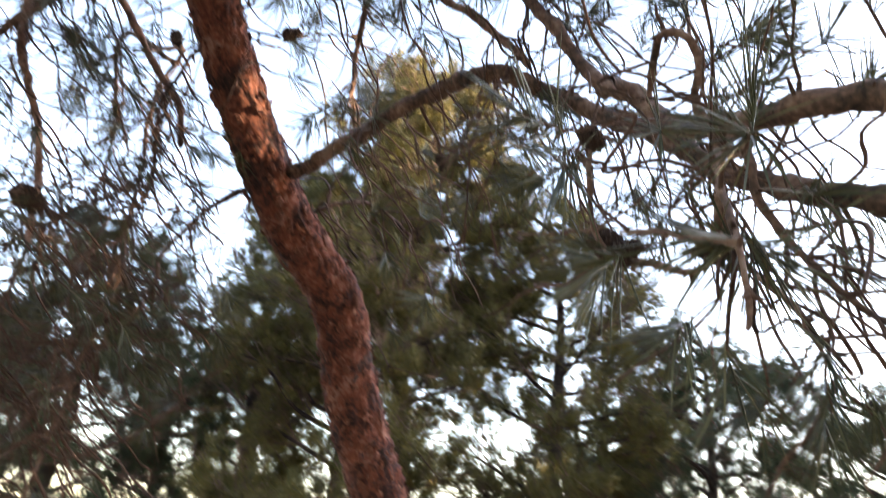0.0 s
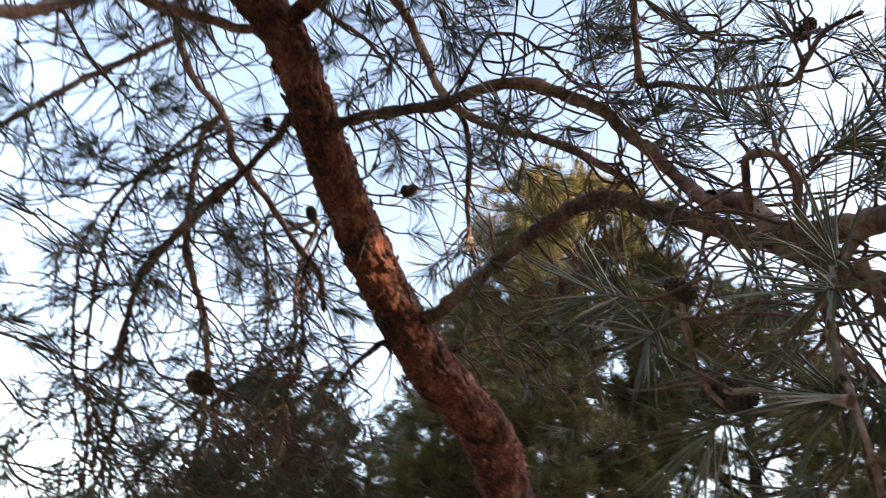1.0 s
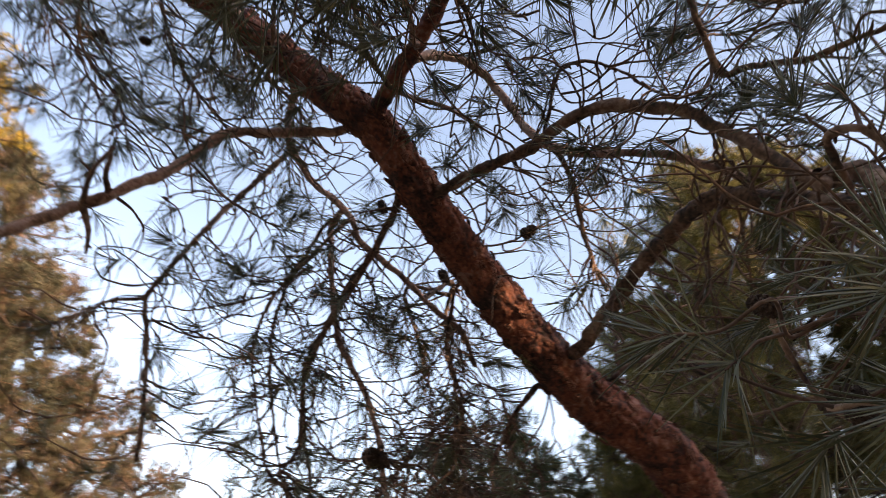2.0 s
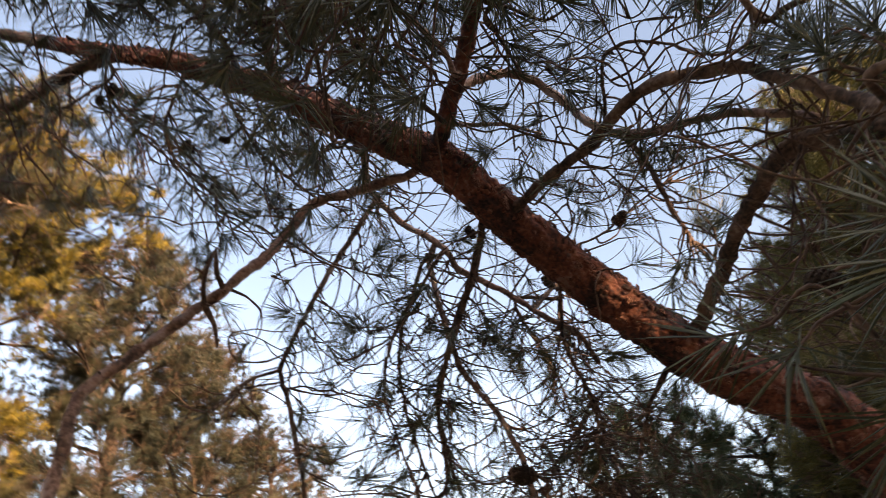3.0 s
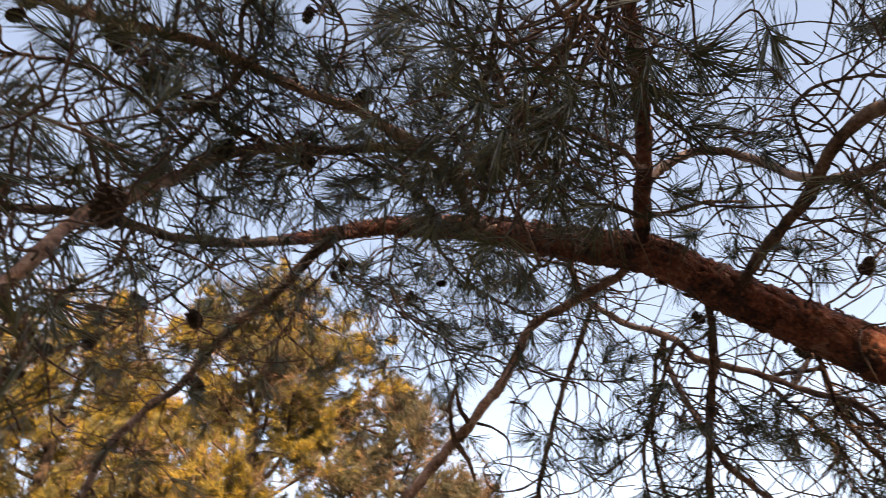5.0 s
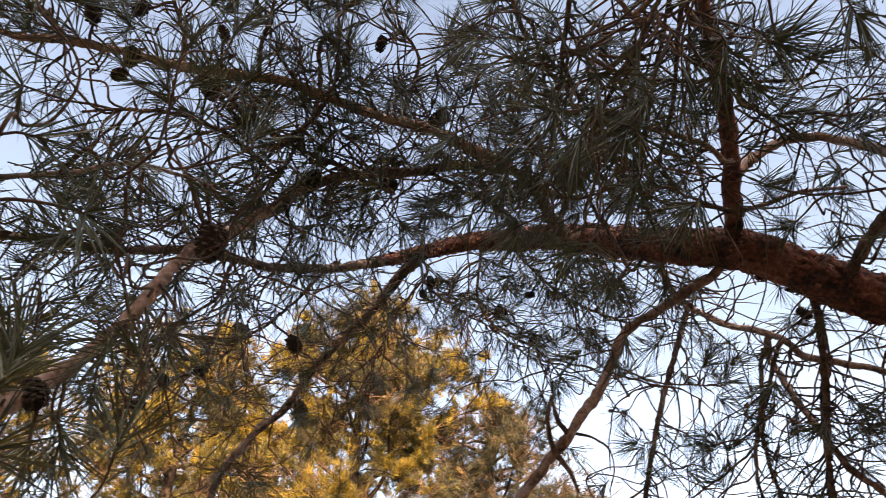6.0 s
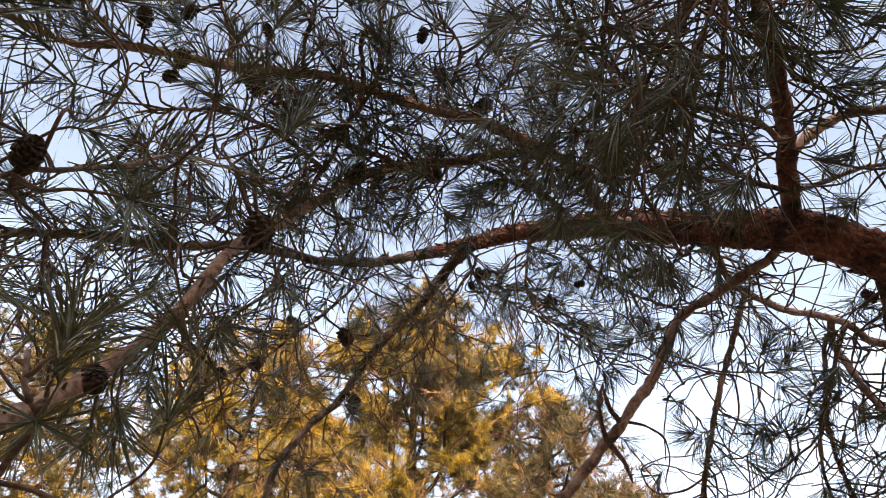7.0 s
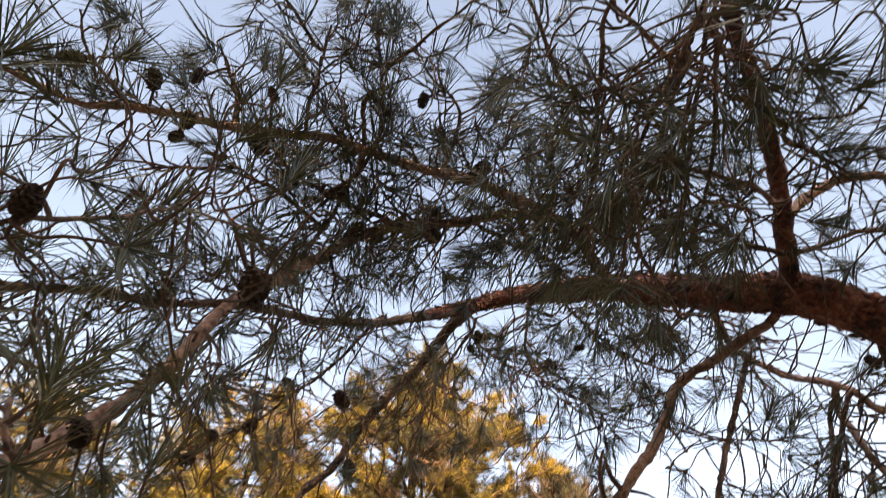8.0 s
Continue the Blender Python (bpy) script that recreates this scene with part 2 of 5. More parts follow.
def far_pine(x, y, height, crown_from, spread, tufts, leaf, label, seed, width=0.0034, group="pines behind", needle=0.15, blades=24, deep=0.0, gaps=-0.45, twigs=6):
    """A pine some metres off: tapered trunk, limbs, branchlets and twigs, and a domed crown of needle clumps with gaps.
    deep: how far below the top the crown is at its widest; gaps: the higher, the more sky shows through; twigs: to each branchlet."""
    rng = np.random.default_rng(seed)
    tree = tagged(new("pine_tree"), label, "tree", group)
    tree.location = (x, y, -0.08)
    top = np.array((*np.random.default_rng(seed + 900).normal(0, 0.12, 2), height))
    knots = np.array([(0, 0, 0), *[(*(top[:2] * k + rng.normal(0, 0.06, 2)), height * k) for k in (0.25, 0.5, 0.75, 0.97)]])
    line = smooth_line(knots, 0.2)
    r = np.interp(line[:, 2], (0, 0.3, height * 0.6, height), (0.17, 0.12, 0.07, 0.012)) * (height / 7) ** 0.6
    part("trunk", mesh_of("trunk", *tube(line, r, 12, 0.12, 9, seed), FAR_BARK, True), tree)
    low = height * crown_from
    deep = deep or 0.55 * (height - low)

    def reach_at(z):
        d = np.clip((height - z) / deep, 0, 1)
        under = np.clip((z - low) / (height - low), 0, 1)
        return spread * np.sqrt(np.maximum(1 - (1 - d) ** 2, 0.0)) * (0.45 + 0.55 * np.minimum(1, under / 0.35))

    count = int(16 + 6 * (height - low))
    starts, ends, outs = [], [], []
    for k in range(count):
        h = low + (height - low) * (0.02 + 0.93 * ((k + rng.random()) / count) ** 0.85)
        turn = k * 2.4 + rng.normal(0, 0.3)
        rise = rng.uniform(0.15, 0.6)
        reach = reach_at(h) * rng.uniform(0.7, 1.0)
        reach = max(0.2, min(reach, reach_at(min(h + rise * reach, height - 0.05))))
        at = np.array([np.interp(h, line[:, 2], line[:, c]) for c in range(3)])
        out = np.array((math.cos(turn), math.sin(turn), rise))
        bend = np.array((*rng.normal(0, 0.12, 2), rng.uniform(-0.08, 0.1))) * reach
        l = smooth_line([at, at + out * reach * 0.35 - bend * 0.3, at + out * reach * 0.7 + bend * 0.5, at + out * reach * 0.96], 0.15)
        part("limb", mesh_of("limb", *tube(l, np.linspace(0.026, 0.005, len(l)) * (0.6 + 0.5 * spread / 1.7), 6), FAR_BARK, True), tree)
        m = int(7 + reach * 12)
        u = rng.uniform(0.15, 1.0, m) ** 0.8
        starts.append(l[(u * (len(l) - 1)).astype(int)])
        outs.append(unit(out + rng.normal(0, 0.7, (m, 3)) + np.array((0, 0, 0.15))))
        ends.append(starts[-1] + outs[-1] * rng.uniform(0.2, 0.55, (m, 1)) * (0.55 + 0.3 * spread))
    a, b, way = np.concatenate(starts), np.concatenate(ends), np.concatenate(outs)
    pick = rng.integers(len(a), size=len(a) * twigs)
    c = a[pick] + (b - a)[pick] * rng.uniform(0.3, 1.0, (len(pick), 1))
    way2 = unit(way[pick] + rng.normal(0, 0.85, (len(pick), 3)) + np.array((0, 0, 0.2)))
    e = c + way2 * rng.uniform(0.1, 0.32, (len(pick), 1))
    keep = np.hypot(e[:, 0], e[:, 1]) < reach_at(e[:, 2]) * (1 + 0.16 * lumps(e, 0.5, seed)) + 0.05
    c, e, way2 = c[keep], e[keep], way2[keep]
    growth = joined([sticks(a, b, 0.007, 0.003), sticks(c, e, 0.0042, 0.0018)])
    part("twig_growth", mesh_of("twig_growth", *growth, FAR_TWIG, True), tree, "thin brown twigs", "stuff")
    thick = np.exp(1.1 * lumps(e, 0.45, seed + 1)) * (lumps(e, 0.7, seed + 2) > gaps)
    pick = rng.choice(len(e), size=tufts, p=thick / thick.sum())
    at = c[pick] + (e - c)[pick] * rng.uniform(0.35, 1.1, (tufts, 1)) + rng.normal(0, 0.03, (tufts, 3))
    axis = np.repeat(unit(way2[pick] + rng.normal(0, 0.45, (tufts, 3)) + np.array((0, 0, 0.35))), blades, axis=0)
    n = tufts * blades
    along = rng.random(n)
    base = np.repeat(at, blades, axis=0) - axis * (0.06 * (1 - along))[:, None]
    side = unit(np.cross(axis, rng.normal(size=(n, 3))))
    lean = np.radians(rng.uniform(12, 42, n) + (1 - along) * rng.uniform(5, 45, n))
    ways = axis * np.cos(lean)[:, None] + side * np.sin(lean)[:, None]
    flat = unit(np.cross(ways, rng.normal(size=(n, 3)))) * width
    tip = base + ways * (needle * rng.uniform(0.65, 1.1, n))[:, None]
    v = np.stack([base - flat, base + flat, tip], axis=1).reshape(-1, 3)
    part("crown", mesh_of("crown", v, np.arange(3 * n).reshape(-1, 3), leaf), tree, kind="stuff")
    return tree


def around(degrees, metres):
    return 0.1 + metres * math.sin(radians(degrees)), 0.25 + metres * math.cos(radians(degrees))


GOLD = "tall pine with a golden sunlit crown"
GREY = "pine with a grey-green crown, half sunlit"
GREEN = "shaded green pine standing among the others"
far_pine(*around(-94, 7.4), 9.0, 0.42, 1.75, 12000, SUNLIT_NEEDLE, GOLD, 11, needle=0.105, deep=2.2, gaps=-0.25)
far_pine(*around(-112, 7.6), 8.3, 0.42, 1.3, 8000, SUNLIT_NEEDLE, GOLD, 12, needle=0.105, deep=1.6, gaps=-0.3)
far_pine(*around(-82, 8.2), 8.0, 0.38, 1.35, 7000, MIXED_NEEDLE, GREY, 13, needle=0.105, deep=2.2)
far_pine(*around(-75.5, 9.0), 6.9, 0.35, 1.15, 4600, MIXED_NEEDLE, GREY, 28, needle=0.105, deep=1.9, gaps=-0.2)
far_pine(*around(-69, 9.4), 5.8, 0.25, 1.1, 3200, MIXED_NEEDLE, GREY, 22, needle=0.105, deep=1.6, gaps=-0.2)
far_pine(*around(-130, 7.8), 7.4, 0.4, 1.45, 6000, SUNLIT_NEEDLE, GOLD, 24, needle=0.105, deep=1.6)
far_pine(*around(-103, 11.5), 9.4, 0.35, 2.2, 3200, SUNLIT_NEEDLE, GOLD, 25, needle=0.12, deep=2.4)
far_pine(*around(-11.5, 6.8), 7.1, 0.42, 1.5, 11000, OLIVE_NEEDLE, "tall dense pine, its top touched by the sun", 14, needle=0.12, deep=1.9, gaps=-0.9)
far_pine(*around(-17, 5.8), 4.5, 0.1, 1.2, 4600, OLIVE_NEEDLE, GREEN, 29, needle=0.12, deep=1.8)
far_pine(*around(0, 6.6), 5.4, 0.15, 1.15, 4600, OLIVE_NEEDLE, GREEN, 18, needle=0.12, deep=1.9)
far_pine(*around(-22.5, 7.4), 5.8, 0.2, 0.8, 4600, OLIVE_NEEDLE, GREEN, 23, needle=0.12, deep=1.6)
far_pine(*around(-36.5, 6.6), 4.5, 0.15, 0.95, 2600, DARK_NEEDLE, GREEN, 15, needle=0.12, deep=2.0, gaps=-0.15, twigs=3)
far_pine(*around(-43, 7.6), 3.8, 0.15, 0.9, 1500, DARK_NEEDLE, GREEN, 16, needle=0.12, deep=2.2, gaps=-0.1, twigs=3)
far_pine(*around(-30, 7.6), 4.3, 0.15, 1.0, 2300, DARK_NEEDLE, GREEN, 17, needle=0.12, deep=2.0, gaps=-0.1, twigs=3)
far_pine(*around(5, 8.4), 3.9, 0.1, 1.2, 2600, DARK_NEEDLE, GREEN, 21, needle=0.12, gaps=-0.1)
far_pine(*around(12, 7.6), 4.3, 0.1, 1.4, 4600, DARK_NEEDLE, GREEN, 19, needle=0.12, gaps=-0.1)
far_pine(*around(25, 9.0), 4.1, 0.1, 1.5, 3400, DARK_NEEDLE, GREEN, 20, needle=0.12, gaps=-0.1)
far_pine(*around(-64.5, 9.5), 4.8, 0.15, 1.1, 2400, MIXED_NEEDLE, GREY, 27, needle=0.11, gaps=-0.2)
# unseen pines, added only to keep the sun off the leaning pine
SHADE = "unseen dense pine added to block the sun"
for k, (x, y, h) in enumerate(((6.8, 2.6, 6.6), (6.9, 0.2, 6.6), (7.2, -2.4, 6.6), (7.0, 5.0, 6.8), (9.0, -4.0, 7.6), (8.4, -1.2, 7.9), (9.2, 1.4, 7.8), (8.6, 3.6, 7.8), (9.4, 6.2, 8.8), (8.4, 8.6, 8.8), (11.5, 0.2, 8.0), (11.0, 4.6, 7.8), (11.4, 8.0, 9.0), (9.8, -7.0, 7.2))):
    far_pine(x, y, h, 0.08, 1.9, 1500, DARK_NEEDLE, SHADE, 30 + k, 0.042, group="pines on the sunny side", needle=0.2, blades=12, gaps=-0.9, twigs=1)
# more unseen pines, added to dim the low sky on the trunk's underside
BACK = "tall dense pine closing the clearing behind"
for k, (turn, away, h) in enumerate(((60, 6.5, 5.0), (105, 5.6, 5.5), (128, 6.2, 7.0), (150, 5.6, 7.5), (172, 6.4, 7.5), (194, 5.8, 7.0), (213, 6.8, 7.0))):
    far_pine(*around(turn, away), h, 0.08, 1.7, 1300, DARK_NEEDLE, BACK, 50 + k, 0.035, group="pines behind", needle=0.2, blades=12, gaps=-0.9, twigs=1)

# ---- the leaning pine overhead ----
TRUNK_LINE = [(-0.681, 2.449, 2.148), (-0.705, 2.185, 2.398), (-0.795, 1.901, 2.537), (-0.832, 1.74, 2.643), (-0.866, 1.631, 2.74), (-0.886, 1.487, 2.85), (-0.869, 1.315, 2.924), (-0.865, 1.193, 3), (-0.877, 1.093, 3.074), (-0.97, 0.949, 3.206), (-1.08, 0.812, 3.362), (-1.168, 0.702, 3.483), (-1.281, 0.585, 3.599), (-1.36, 0.463, 3.685), (-1.375, 0.345, 3.66), (-1.358, 0.221, 3.596), (-1.309, 0.106, 3.504)]
BOUGHS = {}
BOUGHS['l1'] = dict(line=[(-0.896, 1.065, 3.1), (-0.958, 1.061, 3.083), (-1.035, 1.005, 3.09), (-1.103, 0.945, 3.086), (-1.154, 0.886, 3.08), (-1.183, 0.844, 3.054), (-1.216, 0.806, 2.987), (-1.241, 0.763, 2.912), (-1.256, 0.708, 2.848), (-1.267, 0.654, 2.785), (-1.304, 0.619, 2.758), (-1.317, 0.554, 2.682), (-1.328, 0.481, 2.602), (-1.328, 0.413, 2.527), (-1.321, 0.387, 2.452), (-1.317, 0.382, 2.353), (-1.312, 0.378, 2.242)],
    r0=0.013, r1=0.0135, leafy=0, bare=0, bark='tan',
    shoots=[(-1.193, 0.707, 2.989), (-1.238, 0.752, 3.063)],
    cones=[])
BOUGHS['l1t1'] = dict(line=[(-1.296, 0.626, 2.764), (-1.278, 0.616, 2.746), (-1.24, 0.603, 2.788), (-1.203, 0.602, 2.821), (-1.173, 0.611, 2.84)],
    r0=0.008, r1=0.0035, leafy=0, bare=0, bark='grey',
    shoots=[],
    cones=[])
BOUGHS['l1t2'] = dict(line=[(-1.265, 0.656, 2.786), (-1.224, 0.626, 2.819), (-1.187, 0.611, 2.838)],
    r0=0.008, r1=0.0035, leafy=0, bare=0, bark='grey',
    shoots=[],
    cones=[])
BOUGHS['l1t3'] = dict(line=[(-1.279, 0.623, 2.741), (-1.284, 0.641, 2.708), (-1.29, 0.652, 2.675), (-1.296, 0.66, 2.643)],
    r0=0.008, r1=0.0035, leafy=0, bare=0, bark='grey',
    shoots=[],
    cones=[])
BOUGHS['up'] = dict(line=[(-0.877, 1.093, 3.074), (-0.858, 1.081, 3.08), (-0.775, 1.054, 3.105), (-0.672, 1.033, 3.16), (-0.586, 1.016, 3.207), (-0.499, 0.987, 3.242), (-0.426, 0.957, 3.265), (-0.359, 0.927, 3.293), (-0.23, 0.871, 3.335), (-0.094, 0.814, 3.387)],
    r0=0.024, r1=0.016, leafy=3.75, bare=10, bark='red',
    shoots=[(-0.864, 1.086, 2.991)],
    cones=[])
BOUGHS['upr'] = dict(line=[(-0.687, 1.049, 3.155), (-0.668, 1.125, 3.214), (-0.648, 1.213, 3.25), (-0.638, 1.288, 3.244), (-0.62, 1.342, 3.187), (-0.585, 1.378, 3.079), (-0.523, 1.395, 2.982), (-0.448, 1.408, 2.921), (-0.348, 1.421, 2.866), (-0.267, 1.42, 2.811), (-0.197, 1.422, 2.741), (-0.14, 1.418, 2.667)],
    r0=0.013, r1=0.009, leafy=1.88, bare=20, bark='tan',
    shoots=[(-0.414, 1.356, 2.823), (-0.386, 1.465, 2.824)],
    cones=[])
BOUGHS['upb'] = dict(line=[(-0.528, 1.407, 2.992), (-0.527, 1.452, 2.946), (-0.535, 1.5, 2.89), (-0.558, 1.558, 2.826), (-0.571, 1.607, 2.752), (-0.569, 1.65, 2.689)],
    r0=0.008, r1=0.005, leafy=3, bare=30, bark='grey',
    shoots=[(-0.665, 1.629, 2.704), (-0.595, 1.614, 2.71)],
    cones=[])
BOUGHS['upt'] = dict(line=[(-0.775, 1.054, 3.105), (-0.76, 1.038, 3.085), (-0.752, 0.988, 3.091), (-0.747, 0.925, 3.101), (-0.755, 0.872, 3.094), (-0.771, 0.806, 3.085)],
    r0=0.007, r1=0.004, leafy=4.8, bare=10, bark='grey',
    shoots=[(-0.754, 0.905, 3.069), (-0.775, 0.868, 3.104), (-0.835, 0.958, 3.094), (-0.749, 0.943, 3.156)],
    cones=[])
BOUGHS['upt2'] = dict(line=[(-0.655, 1.029, 3.17), (-0.65, 1.009, 3.134), (-0.623, 0.966, 3.16), (-0.604, 0.902, 3.176), (-0.59, 0.837, 3.187), (-0.582, 0.772, 3.192), (-0.592, 0.711, 3.207)],
    r0=0.009, r1=0.004, leafy=4.8, bare=10, bark='tan',
    shoots=[(-0.574, 0.938, 3.23)],
    cones=[])
BOUGHS['upt3'] = dict(line=[(-0.756, 1.053, 3.079), (-0.737, 1.111, 3.084), (-0.711, 1.169, 3.09), (-0.693, 1.21, 3.089), (-0.678, 1.29, 3.081)],
    r0=0.007, r1=0.004, leafy=4.12, bare=10, bark='tan',
    shoots=[(-0.721, 1.145, 3.151), (-0.766, 1.143, 3.078)],
    cones=[])
BOUGHS['upt4'] = dict(line=[(-0.484, 0.981, 3.247), (-0.468, 0.988, 3.18), (-0.441, 1.031, 3.145), (-0.427, 1.077, 3.125), (-0.412, 1.102, 3.117), (-0.372, 1.124, 3.121)],
    r0=0.006, r1=0.003, leafy=2.25, bare=10, bark='grey',
    shoots=[(-0.396, 1.025, 3.221), (-0.376, 0.996, 3.081)],
    cones=[])
BOUGHS['upt5'] = dict(line=[(-0.463, 0.996, 3.173), (-0.499, 1, 3.159), (-0.503, 1.037, 3.112), (-0.516, 1.076, 3.082), (-0.525, 1.104, 3.06)],
    r0=0.006, r1=0.003, leafy=2.25, bare=10, bark='grey',
    shoots=[(-0.495, 1.062, 3.094)],
    cones=[])
BOUGHS['upt6'] = dict(line=[(-0.468, 0.988, 3.18), (-0.453, 0.958, 3.178), (-0.462, 0.894, 3.18), (-0.459, 0.833, 3.183), (-0.466, 0.775, 3.19), (-0.461, 0.716, 3.155)],
    r0=0.007, r1=0.003, leafy=4.8, bare=10, bark='grey',
    shoots=[(-0.487, 0.866, 3.231)],
    cones=[])
BOUGHS['rb1'] = dict(line=[(-0.868, 1.291, 2.939), (-0.826, 1.284, 2.925), (-0.742, 1.281, 2.925), (-0.652, 1.282, 2.917), (-0.552, 1.286, 2.907), (-0.457, 1.271, 2.905), (-0.345, 1.266, 2.891), (-0.252, 1.284, 2.841), (-0.168, 1.299, 2.784), (-0.124, 1.298, 2.701), (-0.082, 1.284, 2.628), (-0.04, 1.277, 2.54), (0.001, 1.238, 2.456)],
    r0=0.0145, r1=0.0125, leafy=2.25, bare=24, bark='grey',
    shoots=[(-0.091, 1.189, 2.255), (-0.712, 1.187, 2.887), (-0.104, 1.237, 2.73), (-0.073, 1.277, 2.72), (-0.678, 1.244, 2.878), (-0.169, 1.296, 2.808), (-0.128, 1.3, 2.75), (-0.078, 1.269, 2.693), (-0.051, 1.276, 2.658)],
    cones=[])
BOUGHS['rb1b'] = dict(line=[(-0.007, 1.246, 2.472), (0.045, 1.275, 2.482), (0.075, 1.233, 2.396), (0.111, 1.186, 2.346), (0.148, 1.128, 2.309), (0.178, 1.066, 2.277), (0.202, 1.012, 2.252), (0.247, 0.968, 2.232), (0.317, 0.903, 2.192)],
    r0=0.017, r1=0.019, leafy=3, bare=10, bark='grey',
    shoots=[(0.172, 1.052, 2.316)],
    cones=[])
BOUGHS['rb2'] = dict(line=[(-0.825, 1.772, 2.622), (-0.736, 1.763, 2.618), (-0.649, 1.697, 2.625), (-0.562, 1.662, 2.654), (-0.472, 1.604, 2.674), (-0.373, 1.545, 2.688), (-0.282, 1.488, 2.687), (-0.2, 1.44, 2.665), (-0.119, 1.416, 2.604), (-0.037, 1.376, 2.522), (0.033, 1.323, 2.45), (0.091, 1.266, 2.377), (0.134, 1.212, 2.293), (0.161, 1.148, 2.227), (0.195, 1.073, 2.172), (0.236, 1.028, 2.135), (0.305, 0.972, 2.081)],
    r0=0.02, r1=0.015, leafy=3.75, bare=34, bark='grey',
    shoots=[(-0.71, 1.636, 2.677), (0.054, 1.326, 2.341), (0.13, 1.222, 2.304), (0.165, 1.076, 2.214), (0.177, 1.12, 2.15)],
    cones=[(-0.341, 1.635, 2.571, 0.036)])
BOUGHS['rb3'] = dict(line=[(-0.795, 1.901, 2.537), (-0.729, 1.929, 2.583), (-0.66, 1.921, 2.603), (-0.574, 1.913, 2.603), (-0.514, 1.946, 2.572), (-0.454, 1.979, 2.532)],
    r0=0.007, r1=0.004, leafy=6, bare=45, bark='grey',
    shoots=[(-0.358, 2, 2.613)],
    cones=[])
BOUGHS['st1'] = dict(line=[(-0.817, 1.804, 2.6), (-0.876, 1.828, 2.604), (-0.922, 1.81, 2.57), (-0.969, 1.787, 2.513), (-1.006, 1.769, 2.452), (-1.028, 1.755, 2.398), (-1.049, 1.749, 2.349)],
    r0=0.01, r1=0.005, leafy=5, bare=22, bark='grey',
    shoots=[],
    cones=[])
BOUGHS['h1'] = dict(line=[(-1.014, 0.895, 3.268), (-1.107, 0.995, 3.292), (-1.266, 1.091, 3.344), (-1.341, 1.178, 3.328), (-1.294, 1.253, 3.203), (-1.213, 1.277, 3.107), (-1.197, 1.319, 3.057), (-1.194, 1.362, 2.989), (-1.144, 1.457, 2.917), (-1.104, 1.53, 2.843), (-1.071, 1.59, 2.786), (-1.036, 1.645, 2.732), (-1.039, 1.695, 2.649)],
    r0=0.013, r1=0.008, leafy=0.787, bare=22, bark='tan',
    shoots=[(-1.171, 1.345, 3.088)],
    cones=[])
BOUGHS['h1a'] = dict(line=[(-1.331, 1.167, 3.33), (-1.393, 1.115, 3.218), (-1.454, 1.049, 3.085), (-1.474, 0.973, 2.925), (-1.519, 0.924, 2.787), (-1.533, 0.911, 2.728), (-1.533, 0.936, 2.641), (-1.547, 0.969, 2.531), (-1.553, 0.992, 2.431), (-1.561, 1.001, 2.33)],
    r0=0.01, r1=0.006, leafy=0.983, bare=17.6, bark='grey',
    shoots=[(-1.401, 1.097, 3.261), (-1.478, 1.03, 2.82), (-1.46, 0.978, 2.477), (-1.493, 0.942, 2.912), (-1.48, 1.053, 2.939), (-1.398, 1.048, 3.213), (-1.49, 0.946, 2.909)],
    cones=[])
BOUGHS['h1c'] = dict(line=[(-1.529, 0.91, 2.736), (-1.555, 0.845, 2.708), (-1.578, 0.783, 2.654), (-1.61, 0.735, 2.615), (-1.601, 0.662, 2.624)],
    r0=0.005, r1=0.003, leafy=1.31, bare=17.6, bark='grey',
    shoots=[],
    cones=[])
BOUGHS['h4'] = dict(line=[(-1.207, 1.294, 3.087), (-1.284, 1.315, 3.077), (-1.285, 1.32, 3.005), (-1.281, 1.323, 2.903), (-1.278, 1.34, 2.795), (-1.264, 1.358, 2.692), (-1.248, 1.401, 2.613), (-1.228, 1.442, 2.535), (-1.219, 1.47, 2.449), (-1.214, 1.489, 2.363), (-1.203, 1.51, 2.268)],
    r0=0.011, r1=0.007, leafy=4, bare=24, bark='tan',
    shoots=[(-1.183, 1.416, 2.703), (-1.317, 1.304, 2.931), (-1.274, 1.476, 2.238)],
    cones=[(-1.209, 1.481, 2.357, 0.076), (-1.216, 1.473, 2.37, 0.068)])
BOUGHS['h5'] = dict(line=[(-1.156, 1.392, 2.966), (-1.25, 1.365, 2.859), (-1.318, 1.353, 2.749), (-1.363, 1.343, 2.675), (-1.399, 1.36, 2.57), (-1.411, 1.386, 2.453), (-1.409, 1.414, 2.341), (-1.405, 1.433, 2.231)],
    r0=0.009, r1=0.005, leafy=3.5, bare=17.6, bark='grey',
    shoots=[(-1.343, 1.385, 2.289), (-1.379, 1.476, 2.215), (-1.414, 1.392, 2.603), (-1.43, 1.303, 2.584)],
    cones=[])
BOUGHS['h5a'] = dict(line=[(-0.867, 1.266, 2.954), (-0.996, 1.315, 3.046), (-1.069, 1.354, 3), (-1.156, 1.392, 2.966)],
    r0=0.008, r1=0.004, leafy=2.3, bare=17.6, bark='grey',
    shoots=[(-1.092, 1.346, 3.056), (-1.092, 1.294, 3.047)],
    cones=[(-1.051, 1.31, 3.017, 0.039)])
